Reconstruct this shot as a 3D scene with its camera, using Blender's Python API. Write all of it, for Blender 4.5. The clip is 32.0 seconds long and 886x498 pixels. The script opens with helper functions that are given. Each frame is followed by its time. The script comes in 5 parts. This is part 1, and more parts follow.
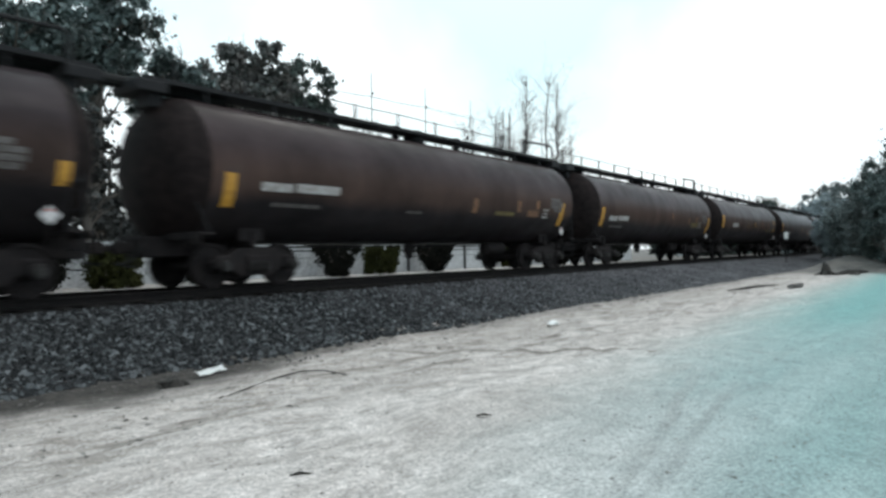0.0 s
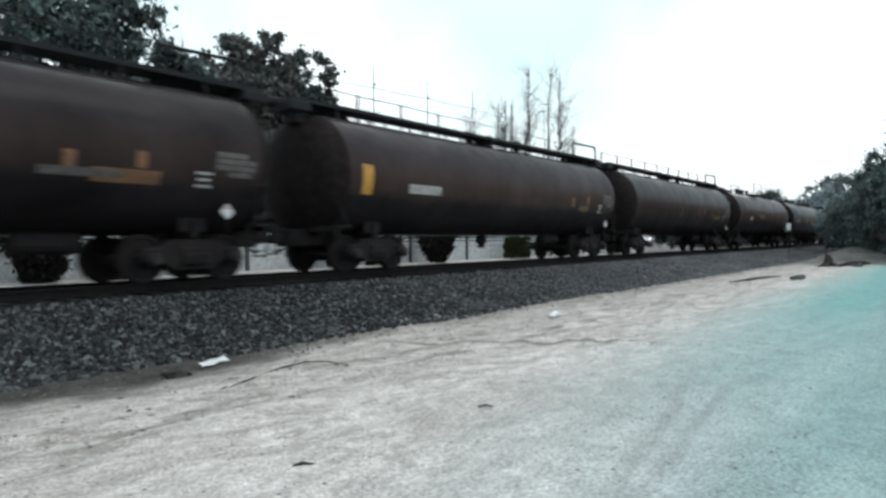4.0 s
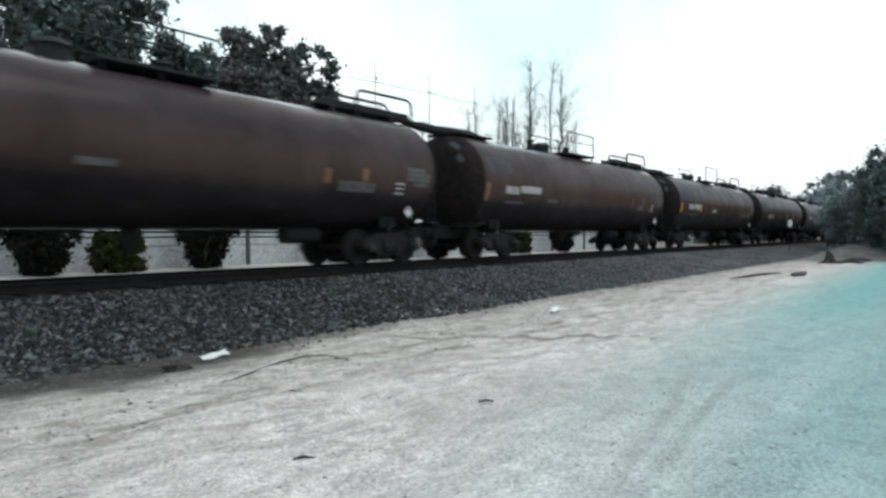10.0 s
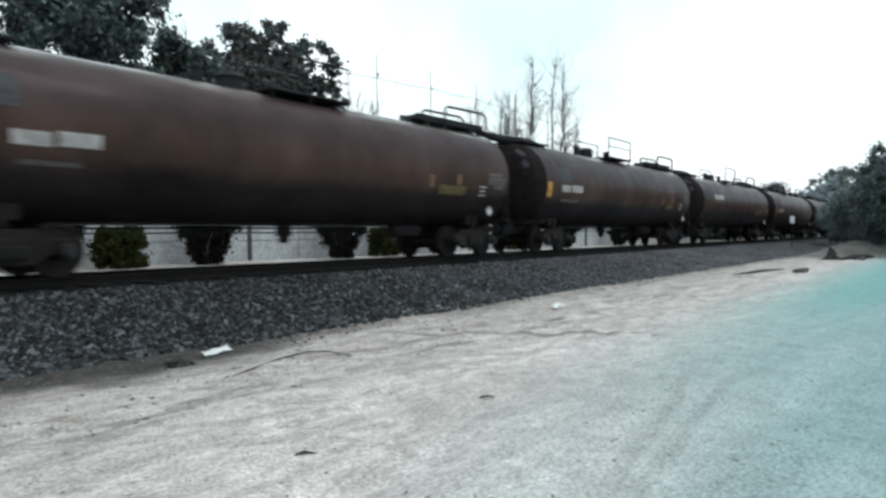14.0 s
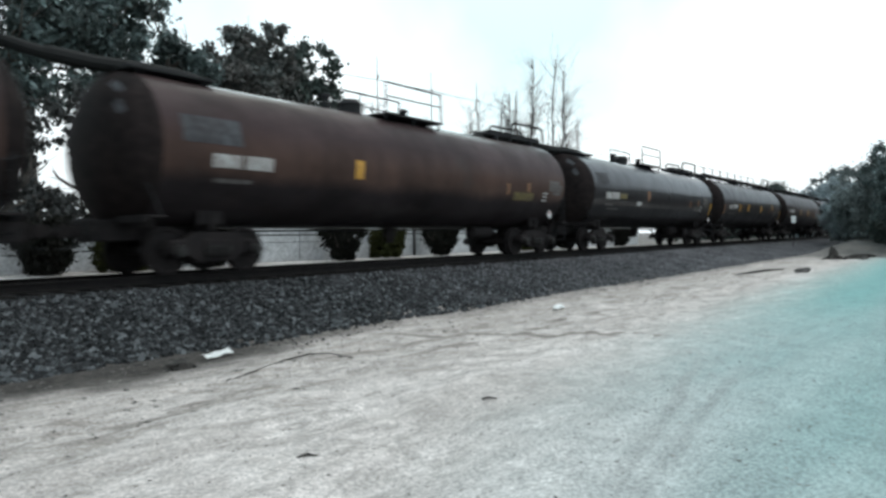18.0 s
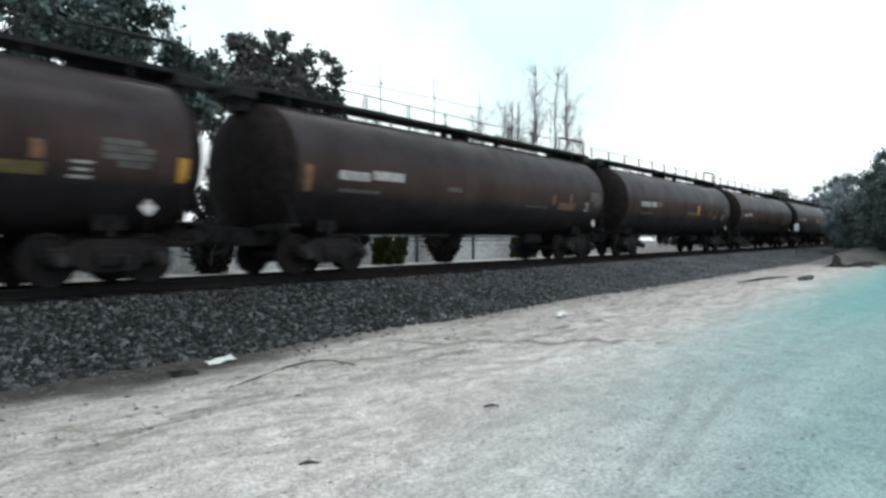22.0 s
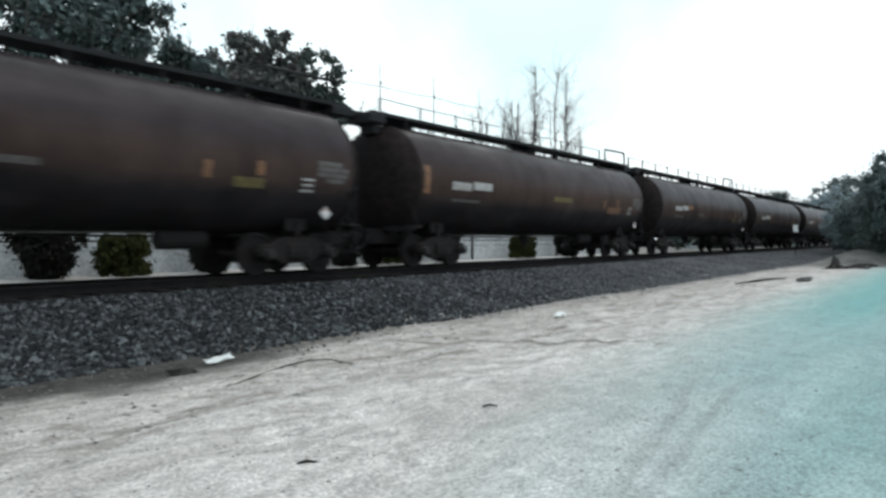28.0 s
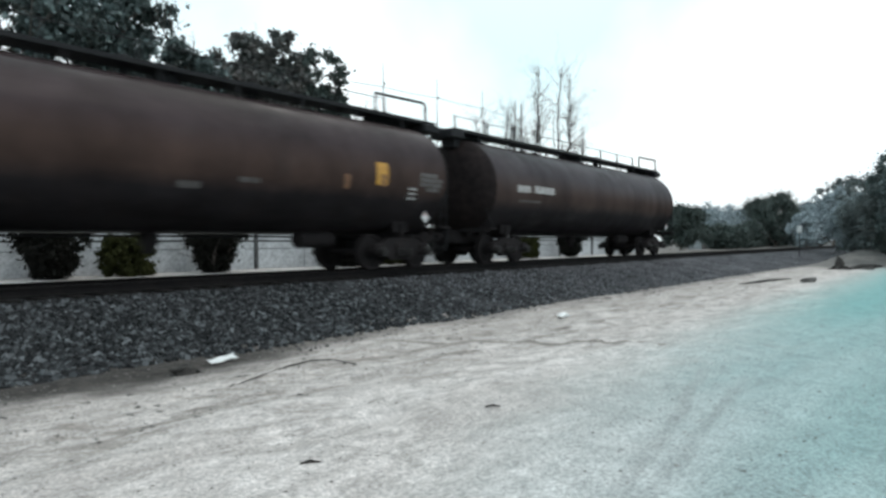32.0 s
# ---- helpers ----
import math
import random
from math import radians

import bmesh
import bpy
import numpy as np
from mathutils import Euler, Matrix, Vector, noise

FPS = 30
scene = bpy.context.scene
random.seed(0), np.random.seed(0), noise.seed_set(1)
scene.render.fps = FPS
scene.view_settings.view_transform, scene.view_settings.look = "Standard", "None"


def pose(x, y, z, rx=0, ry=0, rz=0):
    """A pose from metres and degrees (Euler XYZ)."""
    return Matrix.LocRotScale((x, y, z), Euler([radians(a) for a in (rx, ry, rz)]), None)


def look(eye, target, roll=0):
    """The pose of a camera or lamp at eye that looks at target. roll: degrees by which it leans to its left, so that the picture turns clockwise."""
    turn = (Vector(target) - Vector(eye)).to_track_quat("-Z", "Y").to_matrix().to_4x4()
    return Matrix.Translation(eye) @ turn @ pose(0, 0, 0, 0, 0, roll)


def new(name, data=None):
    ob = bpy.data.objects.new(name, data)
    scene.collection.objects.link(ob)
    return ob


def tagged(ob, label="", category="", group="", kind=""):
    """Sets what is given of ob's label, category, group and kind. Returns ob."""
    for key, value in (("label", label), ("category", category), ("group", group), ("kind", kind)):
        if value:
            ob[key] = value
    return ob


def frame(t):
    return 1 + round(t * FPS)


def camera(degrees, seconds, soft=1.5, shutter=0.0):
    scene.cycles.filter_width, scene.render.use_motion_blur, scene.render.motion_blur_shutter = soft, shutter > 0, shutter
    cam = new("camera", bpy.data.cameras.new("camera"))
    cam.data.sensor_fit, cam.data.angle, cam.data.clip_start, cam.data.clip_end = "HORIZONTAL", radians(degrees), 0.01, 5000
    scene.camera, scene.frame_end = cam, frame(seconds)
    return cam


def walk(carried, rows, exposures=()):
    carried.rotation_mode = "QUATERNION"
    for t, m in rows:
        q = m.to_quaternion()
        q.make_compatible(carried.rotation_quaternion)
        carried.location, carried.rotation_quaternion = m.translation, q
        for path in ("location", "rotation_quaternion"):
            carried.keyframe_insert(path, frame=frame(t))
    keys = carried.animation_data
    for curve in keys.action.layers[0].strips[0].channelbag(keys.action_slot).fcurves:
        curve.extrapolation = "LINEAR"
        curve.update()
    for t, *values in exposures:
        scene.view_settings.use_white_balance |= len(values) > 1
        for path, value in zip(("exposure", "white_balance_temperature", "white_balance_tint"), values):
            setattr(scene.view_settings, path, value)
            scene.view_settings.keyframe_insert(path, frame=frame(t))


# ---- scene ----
cam = camera(65.2, 32.0, soft=2.9, shutter=0.32)
EYE = (0.0, 0.0, 1.55)


def aim(yaw, pitch, lean):
    """Camera pose: yaw from +Y towards +X, pitch up, lean of the picture, in degrees."""
    d = Vector((math.sin(radians(yaw)) * math.cos(radians(pitch)),
                math.cos(radians(yaw)) * math.cos(radians(pitch)), math.sin(radians(pitch))))
    return look(EYE, Vector(EYE) + d * 10.0, lean)


VIEW = [
    (0, 53.43, 0.24, -0.88), (0.5, 53.48, 0.17, -0.95), (1, 53.48, 0.08, -1.01), (1.5, 53.45, 0.00, -1.13),
    (2, 53.41, -0.10, -1.17), (2.5, 53.32, -0.24, -1.14), (3, 53.27, -0.31, -0.93), (3.5, 53.24, -0.40, -0.91),
    (5.5, 53.28, -0.70, -0.61), (6, 53.21, -0.76, -0.62), (6.5, 53.23, -0.79, -0.62), (7, 53.22, -0.83, -0.63),
    (7.5, 53.20, -0.89, -0.53), (8, 53.22, -0.90, -0.59), (8.5, 53.22, -0.90, -0.63), (9, 53.21, -0.89, -0.57),
    (9.5, 53.20, -0.86, -0.61), (10, 53.17, -0.90, -0.57), (10.5, 53.16, -0.92, -0.46), (11, 53.14, -0.94, -0.54),
    (11.5, 53.12, -1.00, -0.60), (12, 53.08, -1.07, -0.70), (12.5, 53.05, -1.10, -0.71), (13, 53.00, -1.15, -0.52),
    (13.5, 53.02, -1.19, -0.50), (14, 53.03, -1.22, -0.53), (14.5, 53.04, -1.25, -0.64), (16.5, 52.98, -1.16, -0.75),
    (17, 52.98, -1.15, -0.73), (17.5, 52.95, -1.15, -0.76), (18, 52.93, -1.09, -0.83), (18.5, 52.92, -1.05, -0.85),
    (19, 52.94, -1.04, -0.84), (19.5, 52.90, -0.99, -0.83), (20, 52.88, -0.89, -0.86), (20.5, 52.84, -0.78, -0.83),
    (21, 52.82, -0.67, -0.85), (21.5, 52.75, -0.57, -0.74), (22, 52.73, -0.51, -0.71), (22.5, 52.69, -0.46, -0.72),
    (23, 52.65, -0.42, -0.73), (23.5, 52.65, -0.40, -0.60), (24, 52.62, -0.37, -0.51), (24.5, 52.63, -0.39, -0.56),
    (25, 52.62, -0.44, -0.56), (25.5, 52.66, -0.46, -0.54), (27.5, 52.76, -0.55, -0.56), (28, 52.81, -0.53, -0.44),
    (28.5, 52.87, -0.52, -0.44), (29, 52.82, -0.53, -0.46), (29.5, 52.79, -0.55, -0.41), (30, 52.80, -0.53, -0.34),
    (30.5, 52.80, -0.53, -0.36), (31, 52.74, -0.54, -0.34), (31.5, 52.72, -0.54, -0.41), (32, 52.55, -0.50, -0.41),
]
walk(cam, [(t, aim(a, b, c)) for t, a, b, c in VIEW], exposures=[(0.0, 0.0), (32.0, 0.0)])

# ---------------------------------------------------------------- light
world = bpy.data.worlds.new("sky")
scene.world = world
world.use_nodes = True
wn, wl = world.node_tree.nodes, world.node_tree.links
wn.clear()
w_out = wn.new("ShaderNodeOutputWorld")
w_bg = wn.new("ShaderNodeBackground")
w_sky = wn.new("ShaderNodeTexSky")
w_sky.sky_type = "NISHITA"
w_sky.sun_disc = False
w_sky.sun_elevation = radians(48)
w_sky.sun_rotation = radians(60)
w_sky.dust_density = 6.0
w_sky.air_density = 1.4
w_mix = wn.new("ShaderNodeMix")
w_mix.data_type = "RGBA"
w_mix.inputs[0].default_value = 0.84
w_cloud = wn.new("ShaderNodeTexNoise")
w_cloud.inputs["Scale"].default_value = 1.7
w_cloud.inputs["Detail"].default_value = 6.0
w_ramp = wn.new("ShaderNodeValToRGB")
w_ramp.color_ramp.elements[0].position = 0.36
w_ramp.color_ramp.elements[0].color = (5.9, 8.5, 9.3, 1)
w_ramp.color_ramp.elements[1].position = 0.58
w_ramp.color_ramp.elements[1].color = (10.0, 11.0, 11.5, 1)
w_tc = wn.new("ShaderNodeTexCoord")
w_sep = wn.new("ShaderNodeSeparateXYZ")
wl.new(w_tc.outputs["Generated"], w_sep.inputs[0])
w_high = wn.new("ShaderNodeMapRange")
for i, q in enumerate((0.06, 0.34, 0.17, -0.12)):
    w_high.inputs[i + 1].default_value = q
wl.new(w_sep.outputs["Z"], w_high.inputs[0])
w_sum = wn.new("ShaderNodeMath")
wl.new(w_cloud.outputs["Fac"], w_sum.inputs[0])
wl.new(w_high.outputs[0], w_sum.inputs[1])
wl.new(w_sum.outputs[0], w_ramp.inputs[0])
wl.new(w_sky.outputs[0], w_mix.inputs[6])
wl.new(w_ramp.outputs[0], w_mix.inputs[7])
# the cloud thins out into a bluer sky on the road's side of the track
w_side = wn.new("ShaderNodeMapRange")
w_side.interpolation_type = "SMOOTHSTEP"
for i, q in enumerate((0.17, -0.02, 0.0, 1.0)):
    w_side.inputs[i + 1].default_value = q
w_blue = wn.new("ShaderNodeMix")
w_blue.data_type = "RGBA"
w_blue.inputs[7].default_value = (8.0, 9.5, 10.4, 1)
wl.new(w_sep.outputs["Y"], w_side.inputs[0])
wl.new(w_side.outputs[0], w_blue.inputs[0])
wl.new(w_mix.outputs[2], w_blue.inputs[6])
wl.new(w_blue.outputs[2], w_bg.inputs[0])
w_bg.inputs[1].default_value = 0.12
wl.new(w_bg.outputs[0], w_out.inputs[0])

sun_data = bpy.data.lights.new("sun", "SUN")
sun_data.energy = 0.9
sun_data.angle = radians(25)
sun_data.color = (1.0, 0.955, 0.90)
sun = new("sun", sun_data)
sun.matrix_world = look((0, 0, 60), (-18, 22, 0))


# ---------------------------------------------------------------- materials
def material(name, base, rough=0.8, metal=0.0, var=None, scale=4.0, bump=0.0, bump_scale=40.0, fine=None,
             stretch=(1, 1, 1), coords="Object", lift=(0.35, 0.68), gloss=0.5):
    """A Principled surface: base mixed with var by a noise, grain by a finer one, and a fine relief."""
    m = bpy.data.materials.new(name)
    m.use_nodes = True
    n, l = m.node_tree.nodes, m.node_tree.links
    b = n["Principled BSDF"]
    b.inputs["Roughness"].default_value = rough
    b.inputs["Metallic"].default_value = metal
    b.inputs["Specular IOR Level"].default_value = gloss
    b.inputs["Base Color"].default_value = (*base, 1)
    tc = n.new("ShaderNodeTexCoord")
    mp = n.new("ShaderNodeMapping")
    mp.inputs["Scale"].default_value = stretch
    l.new(tc.outputs[coords], mp.inputs[0])
    if var:
        t = n.new("ShaderNodeTexNoise")
        t.inputs["Scale"].default_value = scale
        t.inputs["Detail"].default_value = 7.0
        t.inputs["Roughness"].default_value = 0.62
        l.new(mp.outputs[0], t.inputs[0])
        r = n.new("ShaderNodeMapRange")
        r.inputs[1].default_value, r.inputs[2].default_value = lift
        l.new(t.outputs["Fac"], r.inputs[0])
        x = n.new("ShaderNodeMix")
        x.data_type = "RGBA"
        x.inputs[6].default_value = (*base, 1)
        x.inputs[7].default_value = (*var, 1)
        l.new(r.outputs[0], x.inputs[0])
        col = x.outputs[2]
        if fine:
            t2 = n.new("ShaderNodeTexNoise")
            t2.inputs["Scale"].default_value = fine
            t2.inputs["Detail"].default_value = 4.0
            l.new(mp.outputs[0], t2.inputs[0])
            r2 = n.new("ShaderNodeMapRange")
            r2.inputs[1].default_value, r2.inputs[2].default_value = 0.25, 0.75
            r2.inputs[3].default_value, r2.inputs[4].default_value = 0.62, 1.3
            l.new(t2.outputs["Fac"], r2.inputs[0])
            x2 = n.new("ShaderNodeMix")
            x2.data_type = "RGBA"
            x2.blend_type = "MULTIPLY"
            x2.inputs[0].default_value = 1.0
            l.new(col, x2.inputs[6])
            l.new(r2.outputs[0], x2.inputs[7])
            col = x2.outputs[2]
        l.new(col, b.inputs["Base Color"])
    if bump:
        t3 = n.new("ShaderNodeTexNoise")
        t3.inputs["Scale"].default_value = bump_scale
        t3.inputs["Detail"].default_value = 5.0
        l.new(mp.outputs[0], t3.inputs[0])
        bp = n.new("ShaderNodeBump")
        bp.inputs["Strength"].default_value = bump
        bp.inputs["Distance"].default_value = 0.03
        l.new(t3.outputs["Fac"], bp.inputs["Height"])
        l.new(bp.outputs[0], b.inputs["Normal"])
    return m


def varied(m, low=0.6, high=1.4, power=1.0):
    """Multiplies a material's colour by each object's or island's own random value."""
    n, l = m.node_tree.nodes, m.node_tree.links
    b = n["Principled BSDF"]
    g = n.new("ShaderNodeNewGeometry")
    r = n.new("ShaderNodeMapRange")
    r.inputs[3].default_value, r.inputs[4].default_value = low, high
    pw = n.new("ShaderNodeMath")
    pw.operation = "POWER"
    pw.inputs[1].default_value = power
    l.new(g.outputs["Random Per Island"], pw.inputs[0])
    l.new(pw.outputs[0], r.inputs[0])
    x = n.new("ShaderNodeMix")
    x.data_type = "RGBA"
    x.blend_type = "MULTIPLY"
    x.inputs[0].default_value = 1.0
    s = b.inputs["Base Color"]
    if s.links:
        l.new(s.links[0].from_socket, x.inputs[6])
    else:
        x.inputs[6].default_value = s.default_value
    l.new(r.outputs[0], x.inputs[7])
    l.new(x.outputs[2], s)
    return m


def paled(m, pale_tone, x0, x1, most):
    """Blends a paler colour into a material unevenly, more of it further down the line."""
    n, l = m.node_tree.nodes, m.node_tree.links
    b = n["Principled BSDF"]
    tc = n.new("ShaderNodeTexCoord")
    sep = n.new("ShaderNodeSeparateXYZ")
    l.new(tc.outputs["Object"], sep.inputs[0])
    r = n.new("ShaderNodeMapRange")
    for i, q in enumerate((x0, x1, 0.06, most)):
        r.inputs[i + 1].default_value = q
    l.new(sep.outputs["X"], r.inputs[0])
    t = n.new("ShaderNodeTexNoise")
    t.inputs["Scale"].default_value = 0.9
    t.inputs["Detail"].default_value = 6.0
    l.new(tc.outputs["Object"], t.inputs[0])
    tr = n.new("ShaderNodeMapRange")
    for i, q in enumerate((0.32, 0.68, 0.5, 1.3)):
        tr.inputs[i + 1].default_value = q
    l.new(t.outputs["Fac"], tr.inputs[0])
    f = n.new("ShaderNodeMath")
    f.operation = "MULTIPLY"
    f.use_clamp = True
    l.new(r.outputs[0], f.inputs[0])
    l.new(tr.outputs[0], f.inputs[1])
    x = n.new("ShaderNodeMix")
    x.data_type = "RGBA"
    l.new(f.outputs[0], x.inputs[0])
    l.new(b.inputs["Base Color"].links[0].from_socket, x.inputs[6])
    x.inputs[7].default_value = (*pale_tone, 1)
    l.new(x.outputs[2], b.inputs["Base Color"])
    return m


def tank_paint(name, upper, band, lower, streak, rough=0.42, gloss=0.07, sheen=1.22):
    """Weathered tank paint: dusty upper shell, a rusty band at mid height, darker lower shell, streaks down the sides.
    """
    m = bpy.data.materials.new(name)
    m.use_nodes = True
    n, l = m.node_tree.nodes, m.node_tree.links
    b = n["Principled BSDF"]
    b.inputs["Specular IOR Level"].default_value = 0.05
    tc = n.new("ShaderNodeTexCoord")
    sep = n.new("ShaderNodeSeparateXYZ")
    l.new(tc.outputs["Object"], sep.inputs[0])
    info = n.new("ShaderNodeObjectInfo")
    off = n.new("ShaderNodeVectorMath")
    off.operation = "MULTIPLY_ADD"
    off.inputs[1].default_value = (0.35, 1.0, 0.25)
    shift = n.new("ShaderNodeCombineXYZ")
    big = n.new("ShaderNodeMath")
    big.operation = "MULTIPLY"
    big.inputs[1].default_value = 90.0
    l.new(info.outputs["Random"], big.inputs[0])
    l.new(big.outputs[0], shift.inputs[0])
    l.new(tc.outputs["Object"], off.inputs[0])
    l.new(shift.outputs[0], off.inputs[2])
    t = n.new("ShaderNodeTexNoise")
    t.inputs["Scale"].default_value = 1.3
    t.inputs["Detail"].default_value = 8.0
    t.inputs["Roughness"].default_value = 0.65
    l.new(off.outputs[0], t.inputs[0])
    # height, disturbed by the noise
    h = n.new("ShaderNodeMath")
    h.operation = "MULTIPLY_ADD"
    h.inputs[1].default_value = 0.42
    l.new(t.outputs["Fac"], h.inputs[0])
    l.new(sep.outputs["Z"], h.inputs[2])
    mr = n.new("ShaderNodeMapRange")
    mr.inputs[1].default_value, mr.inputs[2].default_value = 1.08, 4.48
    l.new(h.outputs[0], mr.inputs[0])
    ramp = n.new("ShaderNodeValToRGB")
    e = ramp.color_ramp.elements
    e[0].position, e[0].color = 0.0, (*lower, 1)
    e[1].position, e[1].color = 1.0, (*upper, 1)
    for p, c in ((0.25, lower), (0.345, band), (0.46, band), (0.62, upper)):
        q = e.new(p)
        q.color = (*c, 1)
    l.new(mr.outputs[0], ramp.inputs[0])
    # vertical streaks
    so = n.new("ShaderNodeMapping")
    so.inputs["Scale"].default_value = (2.2, 1.0, 0.30)
    l.new(off.outputs[0], so.inputs[0])
    s = n.new("ShaderNodeTexNoise")
    s.inputs["Scale"].default_value = 2.4
    s.inputs["Detail"].default_value = 6.0
    l.new(so.outputs[0], s.inputs[0])
    sr = n.new("ShaderNodeMapRange")
    sr.inputs[1].default_value, sr.inputs[2].default_value = 0.45, 0.75
    sr.inputs[4].default_value = 0.4
    l.new(s.outputs["Fac"], sr.inputs[0])
    x = n.new("ShaderNodeMix")
    x.data_type = "RGBA"
    l.new(sr.outputs[0], x.inputs[0])
    l.new(ramp.outputs[0], x.inputs[6])
    x.inputs[7].default_value = (*streak, 1)
    # patches
    pr = n.new("ShaderNodeMapRange")
    pr.inputs[1].default_value, pr.inputs[2].default_value = 0.3, 0.7
    pr.inputs[3].default_value, pr.inputs[4].default_value = 0.55, 1.4
    l.new(t.outputs["Fac"], pr.inputs[0])
    y = n.new("ShaderNodeMix")
    y.data_type = "RGBA"
    y.blend_type = "MULTIPLY"
    y.inputs[0].default_value = 1.0
    l.new(x.outputs[2], y.inputs[6])
    l.new(pr.outputs[0], y.inputs[7])
    # pale dusty patches and smears, different on each car
    dust_map = n.new("ShaderNodeMapping")
    dust_map.inputs["Scale"].default_value = (0.9, 1.0, 1.3)
    dust_map.inputs["Location"].default_value = (17.0, 5.0, 3.0)
    l.new(off.outputs[0], dust_map.inputs[0])
    pale_tone = n.new("ShaderNodeTexNoise")
    pale_tone.inputs["Scale"].default_value = 0.95
    pale_tone.inputs["Detail"].default_value = 9.0
    pale_tone.inputs["Roughness"].default_value = 0.7
    l.new(dust_map.outputs[0], pale_tone.inputs[0])
    dr = n.new("ShaderNodeMapRange")
    dr.inputs[1].default_value, dr.inputs[2].default_value = 0.56, 0.74
    dr.inputs[4].default_value = 0.55
    l.new(pale_tone.outputs["Fac"], dr.inputs[0])
    z = n.new("ShaderNodeMix")
    z.data_type = "RGBA"
    l.new(dr.outputs[0], z.inputs[0])
    l.new(y.outputs[2], z.inputs[6])
    z.inputs[7].default_value = (0.062, 0.054, 0.052, 1)
    l.new(z.outputs[2], b.inputs["Base Color"])
    # oily spills that shine, on the top of the shell only
    spill_map = n.new("ShaderNodeMapping")
    spill_map.inputs["Scale"].default_value = (0.8, 1.0, 0.6)
    spill_map.inputs["Location"].default_value = (3.0, 11.0, 7.0)
    l.new(off.outputs[0], spill_map.inputs[0])
    spill = n.new("ShaderNodeTexNoise")
    spill.inputs["Scale"].default_value = 1.1
    spill.inputs["Detail"].default_value = 5.0
    l.new(spill_map.outputs[0], spill.inputs[0])
    sp = n.new("ShaderNodeMapRange")
    sp.inputs[1].default_value, sp.inputs[2].default_value = 0.47, 0.56
    l.new(spill.outputs["Fac"], sp.inputs[0])
    high = n.new("ShaderNodeMapRange")
    high.inputs[1].default_value, high.inputs[2].default_value = 3.78, 4.02
    l.new(h.outputs[0], high.inputs[0])
    both = n.new("ShaderNodeMath")
    both.operation = "MULTIPLY"
    l.new(sp.outputs[0], both.inputs[0])
    l.new(high.outputs[0], both.inputs[1])
    coat = n.new("ShaderNodeMapRange")
    coat.inputs[3].default_value, coat.inputs[4].default_value = gloss, 1.0
    l.new(both.outputs[0], coat.inputs[0])
    l.new(coat.outputs[0], b.inputs["Coat Weight"])
    b.inputs["Coat Roughness"].default_value = 0.13
    b.inputs["Coat IOR"].default_value = sheen
    rr = n.new("ShaderNodeMapRange")
    rr.inputs[3].default_value, rr.inputs[4].default_value = rough - 0.1, rough + 0.25
    l.new(s.outputs["Fac"], rr.inputs[0])
    l.new(rr.outputs[0], b.inputs["Roughness"])
    bp = n.new("ShaderNodeBump")
    bp.inputs["Strength"].default_value = 0.12
    bp.inputs["Distance"].default_value = 0.02
    l.new(t.outputs["Fac"], bp.inputs["Height"])
    l.new(bp.outputs[0], b.inputs["Normal"])
    return m


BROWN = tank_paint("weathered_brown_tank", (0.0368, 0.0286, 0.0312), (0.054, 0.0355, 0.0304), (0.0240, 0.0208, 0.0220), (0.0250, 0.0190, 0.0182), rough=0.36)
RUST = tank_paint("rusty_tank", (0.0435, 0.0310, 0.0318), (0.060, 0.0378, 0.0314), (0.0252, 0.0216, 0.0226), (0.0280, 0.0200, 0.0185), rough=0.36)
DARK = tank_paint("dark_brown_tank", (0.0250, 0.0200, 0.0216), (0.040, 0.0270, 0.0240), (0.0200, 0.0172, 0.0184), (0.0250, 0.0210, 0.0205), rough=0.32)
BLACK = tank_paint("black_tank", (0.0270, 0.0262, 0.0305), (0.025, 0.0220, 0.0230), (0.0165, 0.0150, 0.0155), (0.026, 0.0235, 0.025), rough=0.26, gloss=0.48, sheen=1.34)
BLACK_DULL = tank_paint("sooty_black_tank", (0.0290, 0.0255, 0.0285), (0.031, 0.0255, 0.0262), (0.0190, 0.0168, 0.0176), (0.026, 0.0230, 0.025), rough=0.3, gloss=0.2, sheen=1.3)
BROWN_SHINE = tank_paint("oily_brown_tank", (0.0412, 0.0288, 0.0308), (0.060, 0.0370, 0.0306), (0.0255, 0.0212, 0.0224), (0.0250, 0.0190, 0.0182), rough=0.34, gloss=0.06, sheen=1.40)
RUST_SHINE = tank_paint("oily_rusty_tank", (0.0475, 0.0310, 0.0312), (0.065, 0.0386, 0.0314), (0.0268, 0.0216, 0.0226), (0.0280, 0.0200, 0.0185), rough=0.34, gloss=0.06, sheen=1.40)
# grime plus the shade of the gap between cars, put into the colour
HEAD = material("grimy_shaded_tank_head", (0.0128, 0.0100, 0.0098), 0.75, 0.0, (0.023, 0.0168, 0.0158), 1.6, 0.1, 12.0, fine=6.0, gloss=0.06)
IRON = material("grimy_iron", (0.0150, 0.0130, 0.0134), 0.85, 0.0, (0.025, 0.0205, 0.0198), 3.0, 0.25, 30.0, fine=22.0, gloss=0.12)
STEP = material("worn_steel", (0.035, 0.032, 0.03), 0.55, 0.4, (0.014, 0.012, 0.011), 9.0, 0.1, 60.0)
PIPE = material("black_fittings", (0.012, 0.012, 0.0132), 0.65, 0.0, (0.021, 0.020, 0.0205), 5.0, 0.1, 40.0, gloss=0.15)
HOSE = material("rubber_hose", (0.010, 0.010, 0.010), 0.7, 0.0, (0.016, 0.016, 0.015), 14.0, gloss=0.15)
